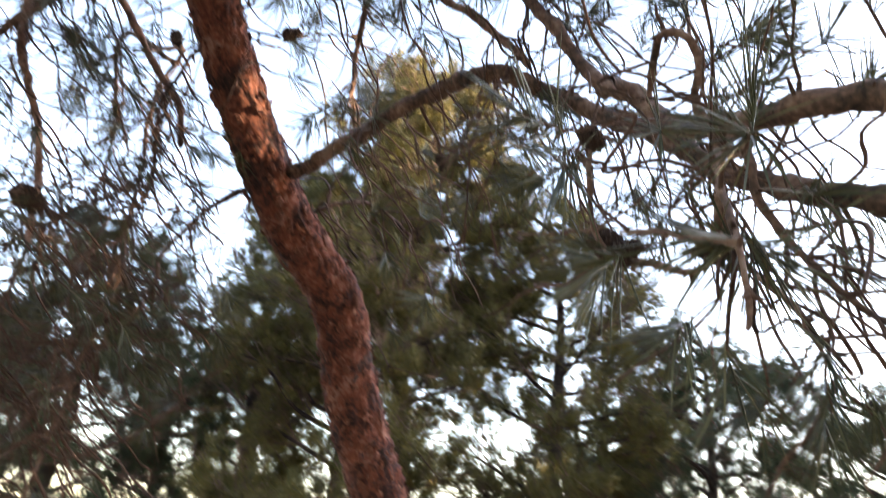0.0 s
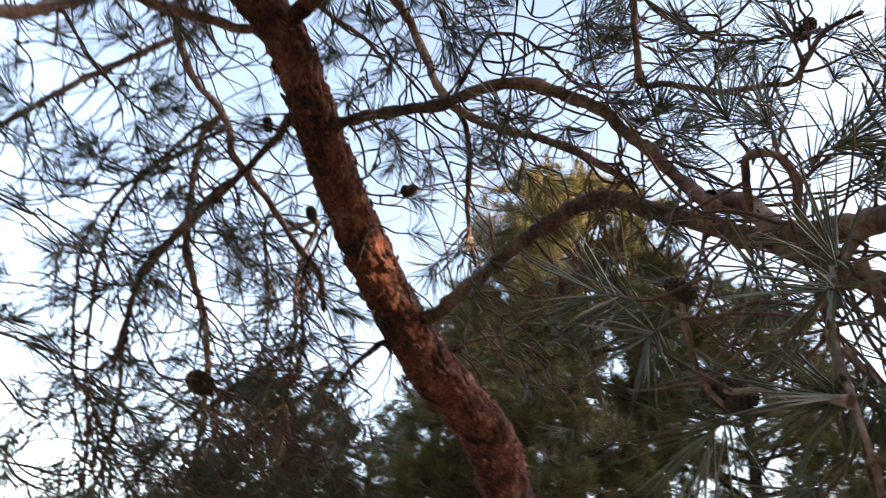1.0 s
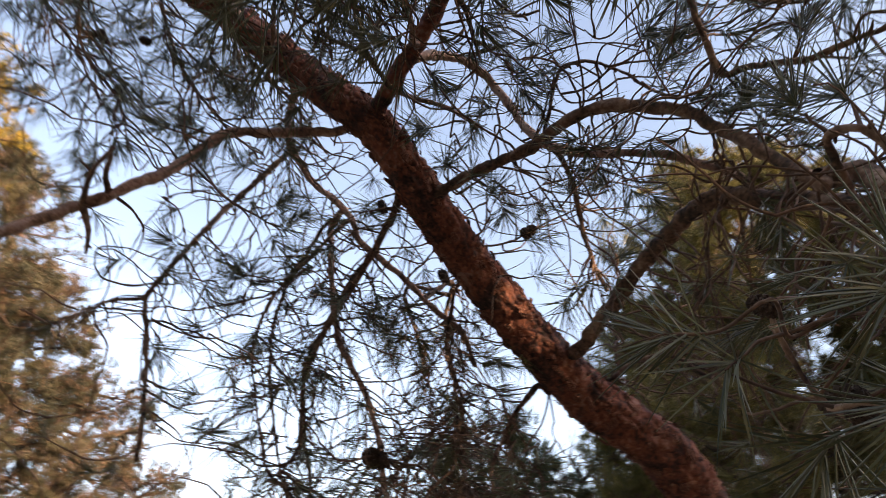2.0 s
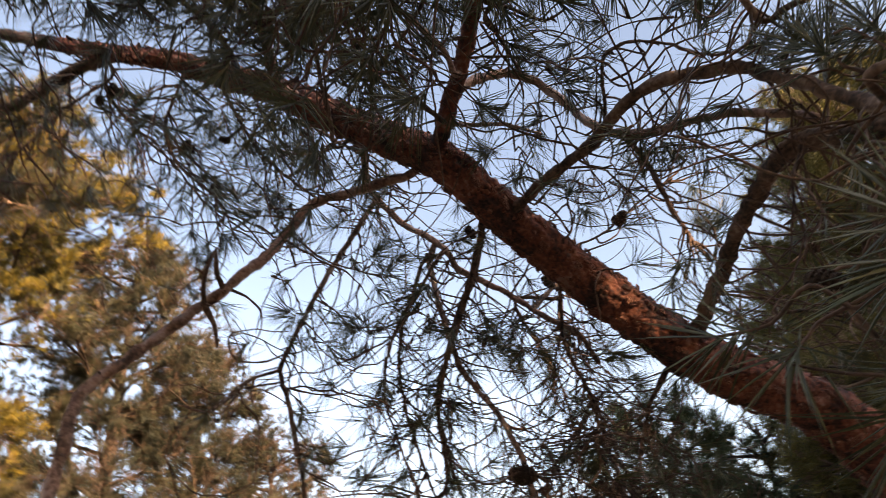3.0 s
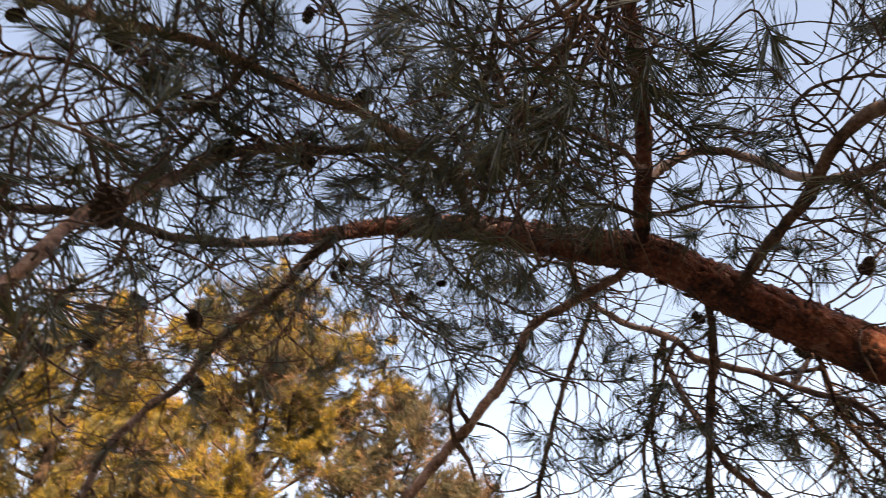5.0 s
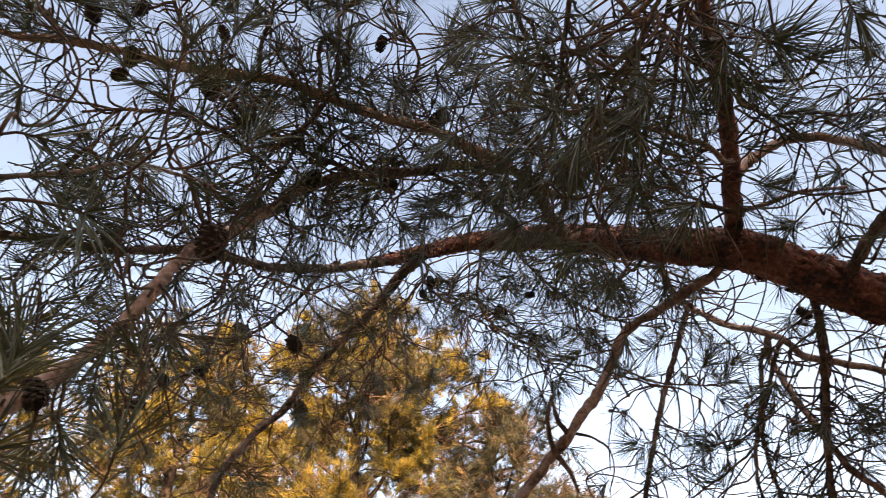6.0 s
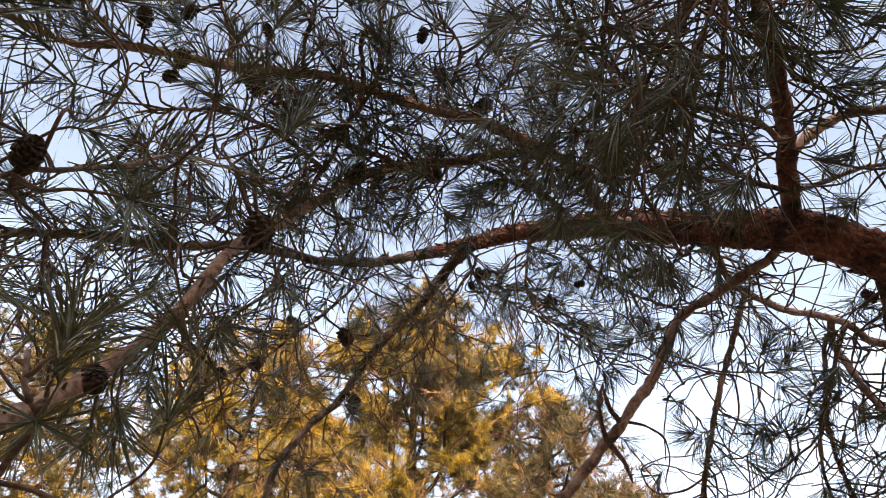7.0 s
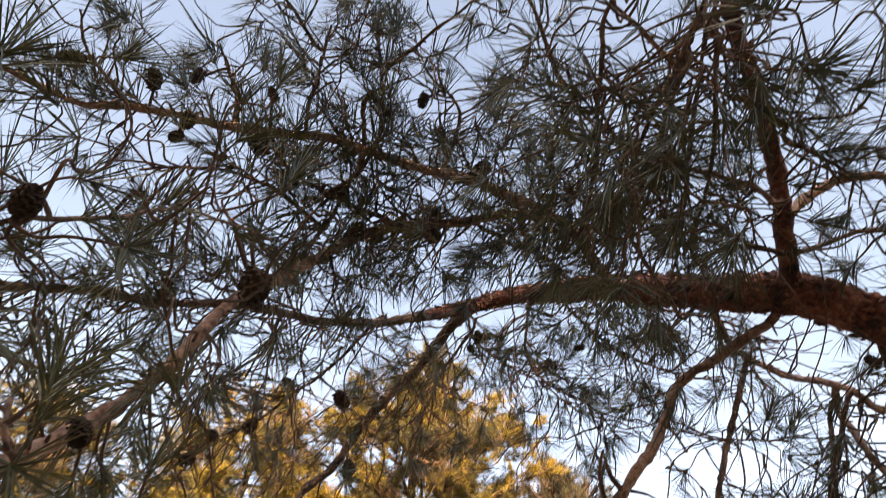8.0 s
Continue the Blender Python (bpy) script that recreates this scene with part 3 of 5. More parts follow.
BOUGHS['h6'] = dict(line=[(-1.275, 1.305, 3.095), (-1.377, 1.284, 2.972), (-1.449, 1.272, 2.837), (-1.483, 1.285, 2.713), (-1.502, 1.318, 2.592), (-1.507, 1.354, 2.475), (-1.501, 1.397, 2.349), (-1.492, 1.432, 2.255)],
    r0=0.007, r1=0.004, leafy=3.5, bare=17.6, bark='grey',
    shoots=[(-1.497, 1.273, 2.675), (-1.507, 1.348, 2.719), (-1.495, 1.415, 2.339), (-1.466, 1.437, 2.233)],
    cones=[])
BOUGHS['h2'] = dict(line=[(-0.893, 1.276, 2.973), (-0.914, 1.258, 2.965), (-1.007, 1.286, 2.915), (-1.118, 1.308, 2.839), (-1.205, 1.31, 2.76), (-1.294, 1.312, 2.663), (-1.358, 1.328, 2.572), (-1.39, 1.352, 2.469), (-1.408, 1.376, 2.381)],
    r0=0.011, r1=0.006, leafy=2.3, bare=17.6, bark='grey',
    shoots=[(-0.929, 1.252, 2.901), (-1.162, 1.36, 2.754), (-1.331, 1.345, 2.613), (-1.304, 1.374, 2.567), (-1.103, 1.333, 2.778)],
    cones=[])
BOUGHS['h7'] = dict(line=[(-1.097, 1.542, 2.831), (-1.106, 1.681, 2.959), (-1.159, 1.713, 2.865), (-1.198, 1.758, 2.755), (-1.216, 1.818, 2.629), (-1.241, 1.86, 2.501), (-1.258, 1.898, 2.376)],
    r0=0.008, r1=0.004, leafy=7.5, bare=30, bark='grey',
    shoots=[],
    cones=[(-1.1, 1.639, 2.954, 0.046), (-1.198, 2.109, 2.278, 0.074), (-1.32, 2.015, 2.323, 0.063)])
BOUGHS['h8'] = dict(line=[(-1.127, 1.694, 2.922), (-1.253, 1.626, 2.973), (-1.313, 1.741, 2.857), (-1.356, 1.848, 2.748), (-1.393, 1.892, 2.612), (-1.424, 1.927, 2.476)],
    r0=0.007, r1=0.004, leafy=7.5, bare=30, bark='grey',
    shoots=[(-1.374, 1.665, 2.877), (-1.351, 1.717, 2.772), (-1.369, 1.715, 2.841), (-1.285, 1.738, 2.754), (-1.367, 1.62, 2.939)],
    cones=[])
BOUGHS['h9'] = dict(line=[(-1.197, 1.319, 3.057), (-1.196, 1.3, 3.041), (-1.28, 1.257, 2.942), (-1.338, 1.209, 2.849), (-1.393, 1.187, 2.743), (-1.417, 1.191, 2.627), (-1.44, 1.228, 2.536), (-1.439, 1.267, 2.423)],
    r0=0.007, r1=0.003, leafy=1.97, bare=17.6, bark='grey',
    shoots=[(-1.375, 1.117, 2.822), (-1.245, 1.236, 2.93), (-1.446, 1.301, 2.371)],
    cones=[])
BOUGHS['h10'] = dict(line=[(-0.882, 1.515, 2.828), (-0.96, 1.523, 2.803), (-1.048, 1.585, 2.716), (-1.07, 1.625, 2.623), (-1.079, 1.671, 2.527), (-1.122, 1.685, 2.417)],
    r0=0.006, r1=0.003, leafy=6.25, bare=30, bark='grey',
    shoots=[],
    cones=[])
BOUGHS['m1'] = dict(line=[(-1.097, 0.79, 3.386), (-1.017, 0.692, 3.327), (-0.896, 0.602, 3.349), (-0.815, 0.517, 3.357), (-0.756, 0.407, 3.36), (-0.704, 0.299, 3.36), (-0.674, 0.209, 3.342), (-0.637, 0.122, 3.333), (-0.594, -0.024, 3.358), (-0.566, -0.141, 3.368), (-0.541, -0.329, 3.367), (-0.51, -0.457, 3.375), (-0.484, -0.582, 3.372), (-0.467, -0.704, 3.359), (-0.428, -0.795, 3.368), (-0.361, -0.898, 3.371), (-0.304, -0.986, 3.375)],
    r0=0.016, r1=0.009, leafy=13.5, bare=13, bark='tan',
    shoots=[(-0.399, -0.839, 3.392), (-0.39, -0.732, 3.36), (-0.449, -0.424, 3.372), (-0.548, -0.667, 3.275), (-0.595, -0.213, 3.405), (-0.558, 0.115, 3.308), (-0.529, -0.08, 3.392), (-0.624, 0.358, 3.363), (-0.625, 0.449, 3.393), (-0.894, 0.61, 3.303)],
    cones=[(-0.427, -0.522, 3.399, 0.055), (-0.551, -0.472, 3.338, 0.045), (-0.512, -0.439, 3.363, 0.054), (-0.47, -0.218, 3.401, 0.037)])
BOUGHS['m2'] = dict(line=[(-0.821, 0.517, 3.353), (-0.807, 0.454, 3.347), (-0.807, 0.36, 3.343), (-0.817, 0.251, 3.328), (-0.812, 0.158, 3.304), (-0.793, 0.055, 3.257), (-0.777, -0.012, 3.196), (-0.75, -0.066, 3.091), (-0.701, -0.124, 2.932), (-0.649, -0.179, 2.792), (-0.613, -0.201, 2.644), (-0.605, -0.22, 2.551), (-0.57, -0.249, 2.439), (-0.536, -0.27, 2.357), (-0.493, -0.282, 2.286), (-0.46, -0.302, 2.228)],
    r0=0.013, r1=0.012, leafy=6.43, bare=13, bark='tan',
    shoots=[(-0.656, -0.19, 2.74), (-0.579, -0.28, 2.489), (-0.585, -0.261, 2.312), (-0.603, -0.235, 2.334)],
    cones=[(-0.765, -0.013, 3.191, 0.076), (-0.831, 0.181, 3.287, 0.065), (-0.536, -0.26, 2.362, 0.051)])
BOUGHS['m3'] = dict(line=[(-1.309, 0.106, 3.504), (-1.248, -0.052, 3.401), (-1.156, -0.191, 3.314), (-1.041, -0.309, 3.236), (-0.982, -0.395, 3.18), (-0.885, -0.489, 3.072), (-0.83, -0.538, 3.015), (-0.755, -0.609, 2.954), (-0.697, -0.659, 2.887), (-0.645, -0.689, 2.824), (-0.593, -0.733, 2.744)],
    r0=0.0165, r1=0.008, leafy=12.7, bare=34, bark='grey',
    shoots=[(-1.308, -0.018, 3.347), (-1.348, 0.081, 3.427), (-1.104, -0.125, 3.384), (-0.82, -0.451, 3.132), (-0.764, -0.483, 3.059), (-0.764, -0.56, 3.039), (-0.902, -0.447, 3.048), (-0.907, -0.495, 2.969), (-1.136, -0.146, 3.261)],
    cones=[])
BOUGHS['m4'] = dict(line=[(-1.36, 0.366, 3.674), (-1.465, 0.219, 3.64), (-1.611, 0.098, 3.564), (-1.697, -0.023, 3.501), (-1.785, -0.131, 3.409), (-1.851, -0.212, 3.303), (-1.85, -0.318, 3.179), (-1.863, -0.393, 3.029), (-1.867, -0.416, 2.906), (-1.867, -0.45, 2.772)],
    r0=0.022, r1=0.01, leafy=5.35, bare=34, bark='grey',
    shoots=[(-1.787, -0.051, 3.467), (-1.702, 0.037, 3.564), (-1.818, -0.157, 3.231), (-1.637, -0.035, 3.446)],
    cones=[(-1.698, -0.189, 3.469, 0.07), (-1.856, -0.159, 3.295, 0.057), (-1.846, -0.158, 3.308, 0.056)])
BOUGHS['m5'] = dict(line=[(-0.808, 0.138, 3.294), (-0.84, 0.142, 3.283), (-0.768, 0.056, 3.273), (-0.702, -0.023, 3.241), (-0.639, -0.082, 3.207), (-0.578, -0.128, 3.17), (-0.496, -0.167, 3.142)],
    r0=0.008, r1=0.004, leafy=11.1, bare=13, bark='grey',
    shoots=[(-0.849, 0.103, 3.288), (-0.594, -0.118, 3.213), (-0.904, 0.203, 3.225)],
    cones=[(-0.479, -0.19, 3.132, 0.072)])
BOUGHS['m6'] = dict(line=[(-0.645, -0.082, 3.203), (-0.647, -0.02, 3.274), (-0.599, 0.034, 3.365), (-0.53, 0.055, 3.455), (-0.454, 0.047, 3.538), (-0.347, 0.046, 3.573)],
    r0=0.007, r1=0.004, leafy=12.4265, bare=13, bark='grey',
    shoots=[(-0.688, 0.045, 3.314)],
    cones=[])
BOUGHS['m7'] = dict(line=[(-0.566, -0.141, 3.368), (-0.499, -0.134, 3.433), (-0.427, -0.107, 3.521), (-0.338, -0.077, 3.556)],
    r0=0.006, r1=0.003, leafy=16, bare=13, bark='grey',
    shoots=[(-0.405, -0.146, 3.463)],
    cones=[])
BOUGHS['m8'] = dict(line=[(-0.541, -0.329, 3.367), (-0.493, -0.328, 3.434), (-0.442, -0.356, 3.5), (-0.387, -0.391, 3.562)],
    r0=0.007, r1=0.003, leafy=19.2, bare=13, bark='grey',
    shoots=[(-0.439, -0.236, 3.444), (-0.41, -0.311, 3.533)],
    cones=[(-0.438, -0.432, 3.477, 0.046)])
BOUGHS['m9'] = dict(line=[(-0.674, 0.209, 3.342), (-0.633, 0.24, 3.421), (-0.56, 0.257, 3.51), (-0.508, 0.211, 3.584), (-0.44, 0.196, 3.661)],
    r0=0.006, r1=0.003, leafy=13.3, bare=13, bark='grey',
    shoots=[(-0.621, 0.225, 3.432), (-0.6, 0.286, 3.452)],
    cones=[(-0.544, 0.16, 3.549, 0.042)])
BOUGHS['m10'] = dict(line=[(-1.272, 0.011, 3.442), (-1.264, -0.003, 3.459), (-1.37, -0.124, 3.408), (-1.424, -0.217, 3.33), (-1.447, -0.307, 3.275), (-1.485, -0.409, 3.188), (-1.483, -0.508, 3.139), (-1.499, -0.6, 3.063)],
    r0=0.006, r1=0.003, leafy=7.91, bare=22, bark='grey',
    shoots=[(-1.4, -0.075, 3.358), (-1.12, -0.009, 3.459), (-1.339, -0.12, 3.403), (-1.401, -0.281, 3.388), (-1.487, -0.388, 3.262)],
    cones=[(-1.471, -0.521, 3.13, 0.05), (-1.48, -0.423, 3.171, 0.046), (-1.496, -0.588, 3.057, 0.05), (-1.411, -0.305, 3.298, 0.039), (-1.47, -0.142, 3.286, 0.069), (-1.478, -0.409, 3.18, 0.05)])
BOUGHS['m11'] = dict(line=[(-1.425, 0.282, 3.672), (-1.538, 0.302, 3.639), (-1.647, 0.452, 3.595), (-1.684, 0.577, 3.539), (-1.731, 0.678, 3.467)],
    r0=0.005, r1=0.003, leafy=14, bare=34, bark='grey',
    shoots=[(-1.753, 0.694, 3.5), (-1.819, 0.677, 3.405), (-1.734, 0.612, 3.442), (-1.611, 0.344, 3.513), (-1.697, 0.448, 3.603), (-1.749, 0.642, 3.5), (-1.692, 0.457, 3.446), (-1.679, 0.534, 3.523), (-1.665, 0.687, 3.392)],
    cones=[(-1.523, 0.319, 3.639, 0.039), (-1.555, 0.291, 3.61, 0.039), (-1.527, 0.342, 3.644, 0.046)])
BOUGHS['m12'] = dict(line=[(-1.087, -0.262, 3.267), (-1.117, -0.286, 3.243), (-1.138, -0.31, 3.144), (-1.162, -0.398, 3.079), (-1.19, -0.454, 3.02), (-1.131, -0.481, 2.907), (-1.019, -0.536, 2.829)],
    r0=0.006, r1=0.003, leafy=2.91, bare=22, bark='grey',
    shoots=[(-1.035, -0.526, 2.825)],
    cones=[])
BOUGHS['n1'] = dict(line=[(-0.461, 0.716, 3.155), (-0.129, 0.646, 2.856), (-0.177, 0.613, 2.796), (-0.222, 0.578, 2.756), (-0.283, 0.565, 2.766), (-0.356, 0.559, 2.788), (-0.459, 0.563, 2.847), (-0.644, 0.59, 2.962)],
    r0=0.005, r1=0.003, leafy=16.2, bare=7, bark='grey',
    shoots=[(-0.472, 0.588, 2.84), (-0.298, 0.545, 2.748), (-0.555, 0.567, 2.878), (-0.308, 0.719, 3.018)],
    cones=[])
BOUGHS['n2'] = dict(line=[(-0.262, 0.674, 2.976), (-0.179, 0.556, 3.085), (-0.273, 0.543, 3.057), (-0.38, 0.548, 3.066), (-0.494, 0.557, 3.065), (-0.631, 0.561, 3.102), (-0.807, 0.563, 3.166)],
    r0=0.005, r1=0.003, leafy=16.2, bare=7, bark='grey',
    shoots=[(-0.606, 0.579, 3.082), (-0.558, 0.515, 3.04), (-0.53, 0.553, 3.011), (-0.395, 0.568, 2.995), (-0.31, 0.586, 3.035), (-0.321, 0.539, 3.068)],
    cones=[])
BOUGHS['n3'] = dict(line=[(-0.992, 0.922, 3.237), (-1.015, 0.859, 3.151), (-0.887, 0.772, 3.157), (-0.762, 0.689, 3.149), (-0.629, 0.623, 3.133), (-0.504, 0.561, 3.102), (-0.407, 0.519, 3.101), (-0.295, 0.486, 3.099)],
    r0=0.006, r1=0.003, leafy=7.34, bare=7, bark='grey',
    shoots=[(-1.052, 0.868, 3.11), (-0.413, 0.457, 3.067), (-0.515, 0.518, 3.111), (-0.81, 0.688, 3.132), (-0.81, 0.774, 3.203)],
    cones=[])
BOUGHS['n4'] = dict(line=[(-1.15, 0.724, 3.459), (-1.115, 0.634, 3.41), (-0.999, 0.523, 3.394), (-0.907, 0.411, 3.351), (-0.806, 0.295, 3.305), (-0.769, 0.184, 3.267), (-0.749, 0.11, 3.214), (-0.721, 0.03, 3.101)],
    r0=0.009, r1=0.004, leafy=11.6, bare=7, bark='grey',
    shoots=[(-0.942, 0.539, 3.366), (-0.909, 0.318, 3.332), (-0.762, 0.056, 3.047), (-0.86, 0.363, 3.375), (-0.85, 0.311, 3.251), (-0.896, 0.455, 3.311), (-0.958, 0.545, 3.368), (-0.849, 0.118, 3.154)],
    cones=[])
BOUGHS['n5'] = dict(line=[(-0.245, 0.65, 2.998), (-0.192, 0.744, 3.063), (-0.31, 0.767, 3.035), (-0.438, 0.781, 3.018), (-0.592, 0.795, 3.035), (-0.763, 0.799, 3.083)],
    r0=0.006, r1=0.003, leafy=5.67, bare=7, bark='grey',
    shoots=[(-0.433, 0.791, 2.997), (-0.645, 0.761, 3.007), (-0.577, 0.802, 3.033), (-0.299, 0.78, 3.018)],
    cones=[])
BOUGHS['n6'] = dict(line=[(-0.514, 0.053, 3.471), (-0.502, 0.011, 3.447), (-0.606, 0.003, 3.341), (-0.706, -0.054, 3.239), (-0.769, -0.127, 3.129), (-0.784, -0.207, 3.013), (-0.786, -0.288, 2.948)],
    r0=0.007, r1=0.003, leafy=13, bare=7, bark='grey',
    shoots=[(-0.667, -0.049, 3.253), (-0.517, -0.028, 3.467), (-0.796, -0.138, 3.139), (-0.721, -0.292, 3.017)],
    cones=[])
BOUGHS['n7'] = dict(line=[(-0.215, 0.748, 3.057), (-0.215, 0.761, 3.121), (-0.333, 0.754, 3.083), (-0.466, 0.757, 3.08), (-0.584, 0.766, 3.072), (-0.724, 0.782, 3.077), (-0.844, 0.778, 3.08)],
    r0=0.005, r1=0.003, leafy=8.75, bare=7, bark='grey',
    shoots=[(-0.765, 0.773, 3.101), (-0.686, 0.766, 3.066), (-0.53, 0.71, 3.125), (-0.612, 0.753, 3.046)],
    cones=[])
BOUGHS['p1'] = dict(line=[(-1.258, 0.608, 3.575), (-1.267, 0.6, 3.533), (-1.325, 0.683, 3.462), (-1.371, 0.803, 3.382), (-1.387, 0.954, 3.304), (-1.362, 1.079, 3.266)],
    r0=0.006, r1=0.003, leafy=7, bare=22, bark='grey',
    shoots=[(-1.355, 0.915, 3.398), (-1.227, 0.573, 3.518), (-1.356, 0.849, 3.364), (-1.322, 0.734, 3.353), (-1.388, 0.806, 3.256), (-1.323, 0.751, 3.452), (-1.323, 0.923, 3.393), (-1.333, 0.781, 3.407), (-1.322, 0.676, 3.453), (-1.355, 0.823, 3.247), (-1.389, 0.722, 3.455), (-1.274, 0.752, 3.457), (-1.317, 0.862, 3.404), (-1.309, 0.622, 3.478)],
    cones=[(-1.369, 0.654, 3.414, 0.034)])
BOUGHS['p2'] = dict(line=[(-1.34, 0.505, 3.662), (-1.364, 0.497, 3.6), (-1.469, 0.487, 3.505), (-1.545, 0.556, 3.416), (-1.575, 0.699, 3.347), (-1.635, 0.783, 3.248)],
    r0=0.006, r1=0.003, leafy=8.75, bare=34, bark='grey',
    shoots=[(-1.503, 0.672, 3.306), (-1.44, 0.58, 3.527), (-1.35, 0.498, 3.547), (-1.434, 0.422, 3.554), (-1.451, 0.483, 3.487), (-1.584, 0.688, 3.382), (-1.517, 0.611, 3.501)],
    cones=[(-1.489, 0.556, 3.458, 0.037), (-1.549, 0.676, 3.367, 0.041), (-1.488, 0.57, 3.457, 0.036)])
BOUGHS['p3'] = dict(line=[(-1.15, 0.724, 3.459), (-1.158, 0.746, 3.454), (-1.18, 0.894, 3.384), (-1.174, 1.051, 3.315), (-1.18, 1.184, 3.231)],
    r0=0.006, r1=0.003, leafy=7, bare=22, bark='grey',
    shoots=[(-1.206, 0.885, 3.318), (-1.219, 0.857, 3.313), (-1.259, 0.873, 3.378)],
    cones=[])
BOUGHS['p4'] = dict(line=[(-1.359, 0.256, 3.614), (-1.414, 0.301, 3.573), (-1.519, 0.195, 3.47), (-1.575, 0.132, 3.332), (-1.592, 0, 3.216)],
    r0=0.006, r1=0.003, leafy=10.5, bare=34, bark='grey',
    shoots=[(-1.417, 0.341, 3.566)],
    cones=[])
BOUGHS['p5'] = dict(line=[(-0.993, 0.674, 3.332), (-0.962, 0.705, 3.395), (-0.886, 0.572, 3.416), (-0.825, 0.436, 3.414), (-0.737, 0.321, 3.416), (-0.609, 0.252, 3.427)],
    r0=0.008, r1=0.003, leafy=10.3, bare=22, bark='grey',
    shoots=[],
    cones=[(-0.706, 0.313, 3.413, 0.073)])
BOUGHS['p6'] = dict(line=[(-0.731, -0.083, 3.195), (-0.788, -0.109, 3.259), (-0.68, -0.187, 3.246), (-0.587, -0.295, 3.204), (-0.539, -0.365, 3.14), (-0.499, -0.447, 3.059)],
    r0=0.007, r1=0.003, leafy=13.2, bare=22, bark='grey',
    shoots=[(-0.571, -0.381, 3.129)],
    cones=[])
BOUGHS['r1'] = dict(line=[(-0.469, 0.048, 3.521), (-0.433, 0.077, 3.495), (-0.356, 0.184, 3.529), (-0.291, 0.288, 3.55), (-0.2, 0.389, 3.568)],
    r0=0.006, r1=0.003, leafy=8, bare=5, bark='grey',
    shoots=[(-0.425, 0.071, 3.457)],
    cones=[])
BOUGHS['r2'] = dict(line=[(-0.336, 0.483, 3.1), (-0.25, 0.438, 3.167), (-0.171, 0.403, 3.213), (-0.066, 0.366, 3.238)],
    r0=0.006, r1=0.003, leafy=9, bare=5, bark='grey',
    shoots=[(-0.317, 0.45, 3.065), (-0.312, 0.383, 3.06)],
    cones=[])
BOUGHS['r3'] = dict(line=[(-0.391, -0.095, 3.535), (-0.381, -0.12, 3.533), (-0.296, -0.17, 3.546), (-0.198, -0.229, 3.554)],
    r0=0.006, r1=0.003, leafy=7, bare=5, bark='grey',
    shoots=[],
    cones=[])
BOUGHS['k1'] = dict(line=[(0.166, 1.091, 2.29), (0.121, 1.093, 2.246), (0.074, 0.975, 2.139), (0.047, 0.869, 2.042), (0.036, 0.831, 1.978), (0.039, 0.823, 1.932), (0.039, 0.83, 1.901)],
    r0=0.008, r1=0.0022, leafy=5, bare=14, bark='grey',
    shoots=[(0.035, 0.832, 1.978), (0.05, 0.84, 1.985), (0.056, 0.949, 1.918)],
    cones=[])
BOUGHS['k2'] = dict(line=[(0.033, 0.812, 1.971), (0.006, 0.834, 1.982), (-0.025, 0.853, 1.997), (-0.051, 0.872, 2.006)],
    r0=0.0045, r1=0.002, leafy=0, bare=12, bark='grey',
    shoots=[(-0.046, 0.872, 1.985)],
    cones=[])
BOUGHS['k3'] = dict(line=[(0.052, 0.89, 2.061), (0.047, 0.954, 2.008), (-0.008, 0.957, 2.009), (-0.045, 0.955, 2.014), (-0.067, 0.944, 2.045), (-0.075, 0.917, 2.085), (-0.069, 0.898, 2.125), (-0.048, 0.909, 2.129)],
    r0=0.005, r1=0.002, leafy=0, bare=14, bark='grey',
    shoots=[],
    cones=[(-0.037, 0.944, 2.018, 0.025), (-0.053, 0.975, 2.042, 0.044), (-0.071, 0.89, 2.119, 0.016), (0.046, 0.922, 2.009, 0.035)])
BOUGHS['k5'] = dict(line=[(0.111, 0.994, 2.178), (0.123, 1.003, 2.11), (0.147, 1.006, 2.064), (0.175, 1.008, 2.033), (0.222, 1.014, 1.988), (0.27, 1.0, 1.95)],
    r0=0.006, r1=0.003, leafy=9, bare=16, bark='grey',
    shoots=[(0.28, 0.99, 1.94), (0.21, 1.04, 2.05)],
    cones=[])
BOUGHS['k6'] = dict(line=[(0.082, 1.04, 2.102), (0.109, 1.026, 2.042), (0.135, 1.009, 2.005), (0.166, 1.011, 1.965), (0.2, 1.02, 1.92)],
    r0=0.005, r1=0.0025, leafy=9, bare=16, bark='grey',
    shoots=[(0.21, 1.03, 1.91)],
    cones=[])
BOUGHS['k4'] = dict(line=[(0.111, 1.069, 2.225), (0.076, 1.045, 2.285), (0.078, 1.018, 2.327), (0.068, 1, 2.354), (0.039, 0.996, 2.363), (0.029, 1.028, 2.354), (0.026, 1.082, 2.327)],
    r0=0.007, r1=0.005, leafy=3, bare=10, bark='grey',
    shoots=[(0.072, 1.008, 2.397), (0.024, 0.981, 2.391), (0.126, 1.009, 2.345), (0.104, 1.056, 2.339)],
    cones=[])
